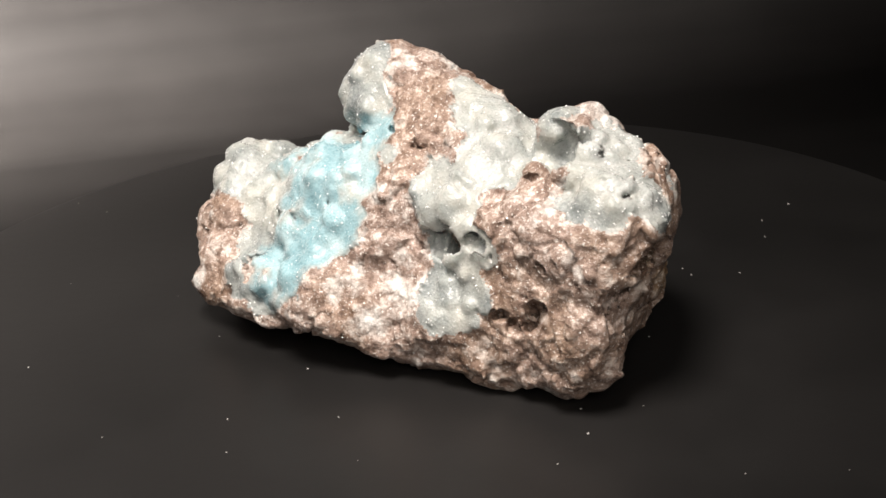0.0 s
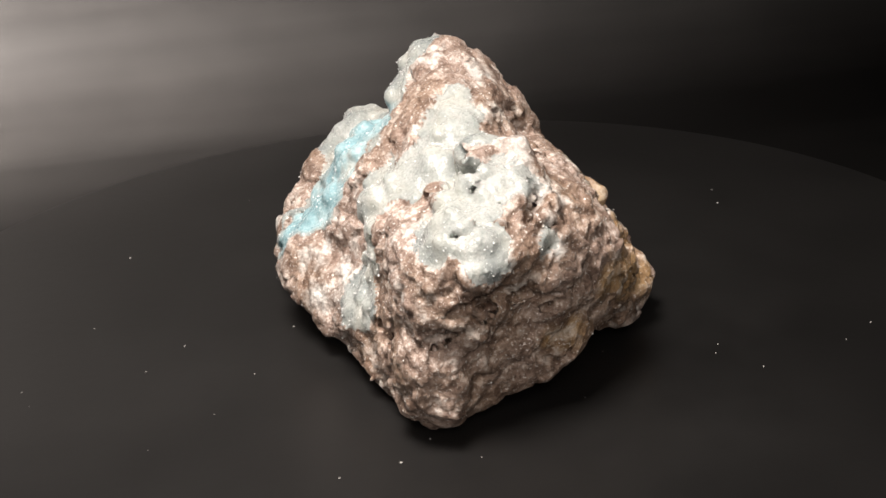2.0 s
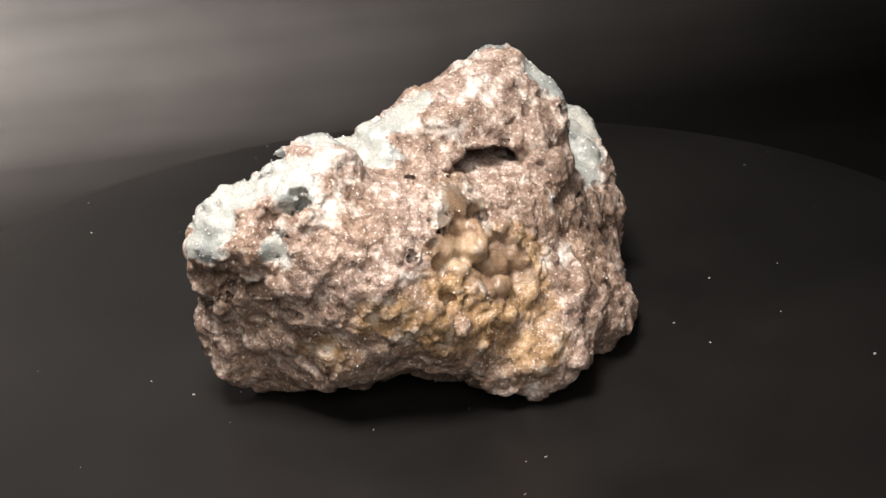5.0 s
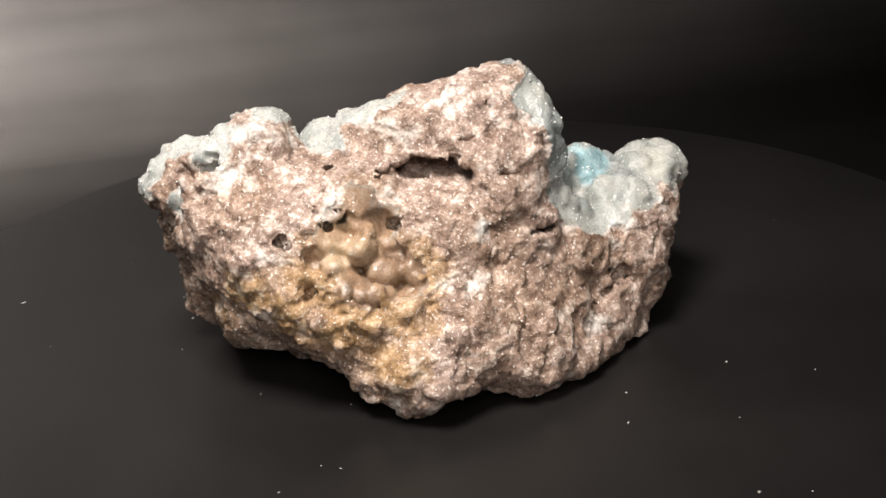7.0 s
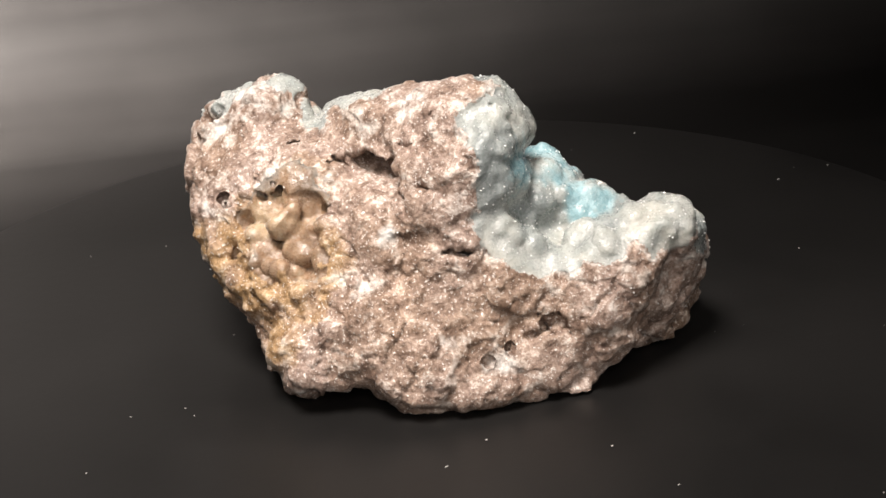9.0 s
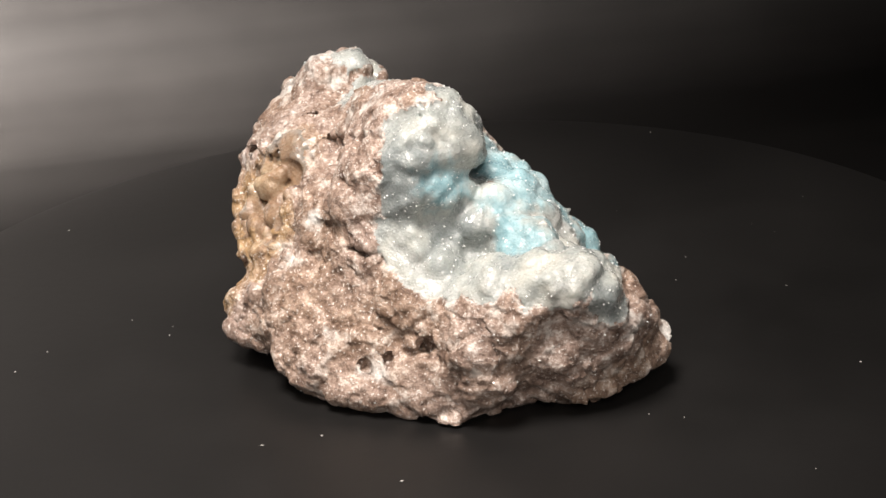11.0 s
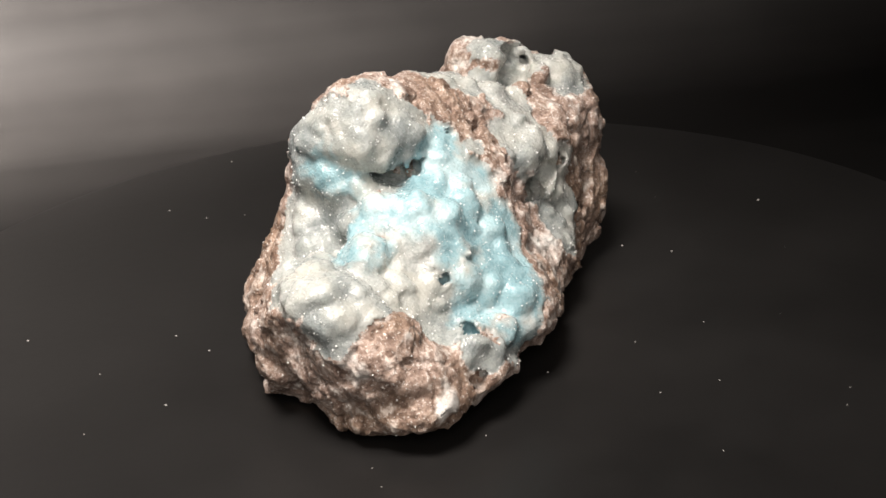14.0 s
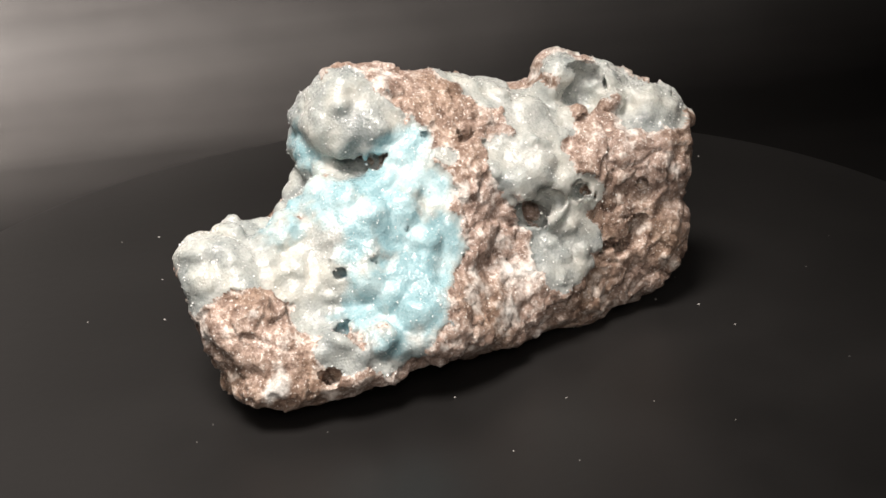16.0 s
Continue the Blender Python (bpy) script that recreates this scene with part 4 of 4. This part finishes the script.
def surface_net(field, lo, step):
    """A quad mesh of the zero surface of a sampled field."""
    neg = field < 0
    nx, ny, nz = field.shape
    count = np.zeros((nx - 1, ny - 1, nz - 1), np.int8)
    for a in (0, 1):
        for b in (0, 1):
            for c in (0, 1):
                count += neg[a:nx - 1 + a, b:ny - 1 + b, c:nz - 1 + c]
    cells = np.argwhere((count > 0) & (count < 8))
    index = np.full(count.shape, -1, np.int64)
    index[tuple(cells.T)] = np.arange(len(cells))
    total, hits = np.zeros((len(cells), 3)), np.zeros(len(cells))
    corners = [(a, b, c) for a in (0, 1) for b in (0, 1) for c in (0, 1)]
    values = {k: field[tuple((cells + k).T)] for k in corners}
    for p in corners:
        for axis in range(3):
            if p[axis] == 0:
                q = tuple(1 if i == axis else p[i] for i in range(3))
                a, b = values[p], values[q]
                cross = (a < 0) != (b < 0)
                t = np.where(cross, a / np.where(cross, a - b, 1), 0)
                point = np.array(p, float)[None].repeat(len(cells), 0)
                point[:, axis] = t
                total += point * cross[:, None]
                hits += cross
    verts = lo + (cells + total / hits[:, None]) * step
    faces = []
    for axis in range(3):
        u, v = (axis + 1) % 3, (axis + 2) % 3
        first = [slice(1, -1)] * 3
        second = [slice(1, -1)] * 3
        first[axis], second[axis] = slice(0, -1), slice(1, None)
        a, b = neg[tuple(first)], neg[tuple(second)]
        at = np.argwhere(a != b) + np.array([0 if i == axis else 1 for i in range(3)])
        inside = neg[tuple(at.T)]
        du, dv = np.eye(3, dtype=int)[u], np.eye(3, dtype=int)[v]
        quad = np.stack([index[tuple((at - o).T)] for o in (du + dv, dv, 0 * du, du)], 1)
        quad[~inside] = quad[~inside][:, ::-1]
        faces.append(quad)
    return verts, np.concatenate(faces)


def rock_surface(step):
    lo = np.array([-0.205, -0.185, -0.004])
    n = (np.array([0.395, 0.350, 0.225]) / step / 4).astype(int) * 4 + 4
    axes = [lo[i] + np.arange(0, n[i], 4) * step + 1.5 * step for i in range(3)]
    coarse = full_field(np.stack(np.meshgrid(*axes, indexing="ij"), -1).reshape(-1, 3)).reshape([len(a) for a in axes])
    big = coarse.repeat(4, 0).repeat(4, 1).repeat(4, 2)
    field = np.where(big < 0, -0.03, 0.03)
    near = np.argwhere(np.abs(big) < 0.017)
    for chunk in np.array_split(near, 6):
        P = lo + chunk * step
        f = full_field(P)
        f += 0.0040 * fbm(P, 0.042, 5, 3, 0.55) - SWELL
        field[tuple(chunk.T)] = f
    for p, r in NODULES:
        a = np.maximum(((p - 1.6 * r - lo) / step).astype(int), 0)
        b = np.minimum(((p + 1.6 * r - lo) / step).astype(int) + 2, n)
        g = np.stack(np.meshgrid(*[lo[i] + np.arange(a[i], b[i]) * step for i in range(3)], indexing="ij"), -1)
        d = np.sqrt(((g - p) ** 2).sum(-1)) - r
        if r > 0.0075:
            d += 0.20 * r * value_noise(g.reshape(-1, 3), 0.8 * r, 41).reshape(d.shape)
        part_of = field[a[0]:b[0], a[1]:b[1], a[2]:b[2]]
        k = 0.0017
        h = np.clip(0.5 + 0.5 * (part_of - d) / k, 0, 1)
        field[a[0]:b[0], a[1]:b[1], a[2]:b[2]] = part_of * (1 - h) + d * h - k * h * (1 - h)
    for p, r in PITS:
        a = np.maximum(((p - 1.5 * r - lo) / step).astype(int), 0)
        b = np.minimum(((p + 1.5 * r - lo) / step).astype(int) + 2, n)
        g = np.stack(np.meshgrid(*[lo[i] + np.arange(a[i], b[i]) * step for i in range(3)], indexing="ij"), -1)
        d = r - np.sqrt(((g - p) ** 2).sum(-1)) + 0.6 * r * value_noise(g.reshape(-1, 3), 0.9 * r, 43).reshape(g.shape[:3])
        field[a[0]:b[0], a[1]:b[1], a[2]:b[2]] = np.maximum(field[a[0]:b[0], a[1]:b[1], a[2]:b[2]], d)
    z = lo[2] + np.arange(n[2]) * step
    field = np.maximum(field, 0.0012 - z[None, None, :])
    for axis in range(3):
        for end in (0, -1):
            edge = [slice(None)] * 3
            edge[axis] = end
            field[tuple(edge)] = 0.03
    return surface_net(field, lo, step)


def zone_weight(P, kind):
    w = np.full(len(P), -1.0)
    ragged = 0.24 * fbm(P, 0.020, 31, 4, 0.75) + 0.10
    for k, c, size, R, gain in ZONES:
        if k == kind:
            w = np.maximum(w, gain * (1 - np.sqrt(((((P - c) @ R) / size) ** 2).sum(1))) + ragged)
    return w


def normals_of(verts, quads):
    n = np.cross(verts[quads[:, 2]] - verts[quads[:, 0]], verts[quads[:, 3]] - verts[quads[:, 1]])
    out = np.zeros_like(verts)
    for i in range(4):
        for a in range(3):
            out[:, a] += np.bincount(quads[:, i], n[:, a], len(verts))
    return out / (np.linalg.norm(out, axis=1)[:, None] + 1e-12)


def specimen():
    verts, quads = rock_surface(0.0015)
    nrm = normals_of(verts, quads)
    weights = {k: zone_weight(verts, k) for k in ("blue", "grey", "pale", "ochre")}
    crusty = np.maximum(np.maximum(weights["blue"], weights["grey"]), -1.0)
    crust = np.clip(crusty * 6 + 0.5, 0, 1)
    weights["pale"] = np.maximum(weights["pale"], np.where(crusty < 0, 0.42 + 2.2 * crusty, -1) - 1.2 * np.clip(weights["ochre"], 0, 1))
    bent = verts + 0.0035 * np.stack([fbm(verts, 0.014, 91 + 3 * i, 2) for i in range(3)], 1)
    near, block = cell_noise(bent, 0.030, 65, True)
    close, chip = cell_noise(bent, 0.012, 61, True)
    rough = 0.0010 * fbm(verts, 0.008, 51, 2, 0.7) + 0.0052 * (block - 0.5) + 0.0026 * (0.5 - near) + 0.0030 * (chip - 0.5) + 0.0014 * (0.5 - close)
    knobs = 0.0024 * (0.45 - cell_noise(verts, 0.0190, 73)) + 0.0014 * (0.45 - cell_noise(verts, 0.0100, 71)) + 0.0004 * (0.5 - cell_noise(verts, 0.0042, 81)) + 0.0012 * fbm(verts, 0.012, 77, 2)
    verts = verts + nrm * (rough * (1 - crust) + knobs * crust)[:, None]
    verts[:, 2] = np.maximum(verts[:, 2], 0.001)
    rock = tagged(new("mineral_specimen"), "brown rock with sky-blue and grey drusy crystal crust", "mineral specimen")
    face_crust = crusty[quads].mean(1)
    face_blue, face_grey, face_ochre = (weights[k][quads].mean(1) for k in ("blue", "grey", "ochre"))
    is_crust = face_crust > 0
    groups = [("rock_matrix", ~is_crust, MATRIX, "sparkling brown and tan crystalline host rock"),
              ("blue_crust", is_crust & (face_blue >= face_grey), DRUSE, "sky-blue botryoidal crystal crust"),
              ("grey_crust", is_crust & (face_blue < face_grey) & (face_ochre < 0.12), DRUSE, "pale grey-green drusy crystal crust"),
              ("honey_crust", is_crust & (face_blue < face_grey) & (face_ochre >= 0.12), DRUSE, "honey-brown knobbly crust lining a hollow")]
    for name, chosen, mat, label in groups:
        q = quads[chosen]
        used, inverse = np.unique(q, return_inverse=True)
        ob = mesh_object(name, (verts[used] * UNIT).tolist(), inverse.reshape(-1, 4).tolist(), mat, rock, True)
        tagged(ob, label)
        for key, lowest, slope in (("blue", 0.0, 3.0), ("pale", 0.0, 2.2), ("ochre", -0.1, 2.0)):
            layer = ob.data.attributes.new(key, "FLOAT", "POINT")
            layer.data.foreach_set("value", np.clip((weights[key][used] - lowest) * slope, 0, 1).astype(np.float32))
    points = np.where((crust > 0.7) & (weights["ochre"] < 0.1), 1.0, 0.1)
    chosen = rng.choice(len(verts), 3600, False, points / points.sum())
    glints(rock, verts[chosen] * UNIT, nrm[chosen])
    return rock


def glints(rock, places, normals):
    """Tiny free-standing crystal points, painted near white to show as sparkle on the crust."""
    n = len(places)
    up = normals + rng.normal(0, 0.55, (n, 3))
    up /= np.linalg.norm(up, axis=1)[:, None]
    side = np.cross(up, rng.normal(size=(n, 3)))
    side /= np.linalg.norm(side, axis=1)[:, None] + 1e-9
    other = np.cross(up, side)
    r = 0.00007 + 0.00022 * rng.random((n, 1)) ** 3
    ring = [side * r, other * r, -side * r, -other * r]
    verts = np.stack([places - up * r] + [places + o + up * r * 0.2 for o in ring] + [places + up * r * 1.5], 1).reshape(-1, 3)
    faces = []
    for i in range(n):
        b = i * 6
        for j in range(4):
            faces.append((b + 1 + j, b + 1 + (j + 1) % 4, b + 5))
    ob = mesh_object("crystal_glints", verts.tolist(), faces, GLINT, rock)
    tagged(ob, "tiny crystal points painted near white as sparkle on the crust", kind="stuff")


rock = specimen()


# ---- dust and lint on the platter ----
def speck(x, y, size, angle=0.0, long=1.0):
    bm = bmesh.new()
    bmesh.ops.create_icosphere(bm, subdivisions=1, radius=size / 2)
    for v in bm.verts:
        v.co *= 1 + 0.3 * noise.noise(v.co * 4000 + Vector((x, y, 0)) * 900)
    bmesh.ops.transform(bm, matrix=Matrix.Rotation(angle, 4, "Z") @ Matrix.Diagonal((long, 1, 0.6, 1)), verts=bm.verts)
    data = bpy.data.meshes.new("lint_speck")
    bm.to_mesh(data)
    bm.free()
    data.materials.append(DUST)
    ob = new("lint_speck", data)
    ob.parent, ob.location = turntable, (x * UNIT, y * UNIT, size * 0.28)


for x, y, s in ((0.085, -0.161, 0.0007), (0.084, -0.130, 0.0006), (0.072, 0.285, 0.0008), (-0.091, -0.052, 0.0006)):
    speck(x, y, s)
rng2 = random.Random(4)
for _ in range(46):
    a, r = rng2.uniform(0, 6.283), 0.42 * math.sqrt(rng2.uniform(0.05, 1))
    speck(r * math.cos(a), r * math.sin(a), rng2.choice((0.0003, 0.0003, 0.0004, 0.0006)), rng2.uniform(0, 3), rng2.choice((1, 1, 1.4, 2.5)))


def motions():
    rows = [(i * 0.5, pose(0, 0, 0, 0, 0, TURN * i * 0.5)) for i in range(33)]
    walk(turntable, rows)
    walk(rock, rows)


motions()
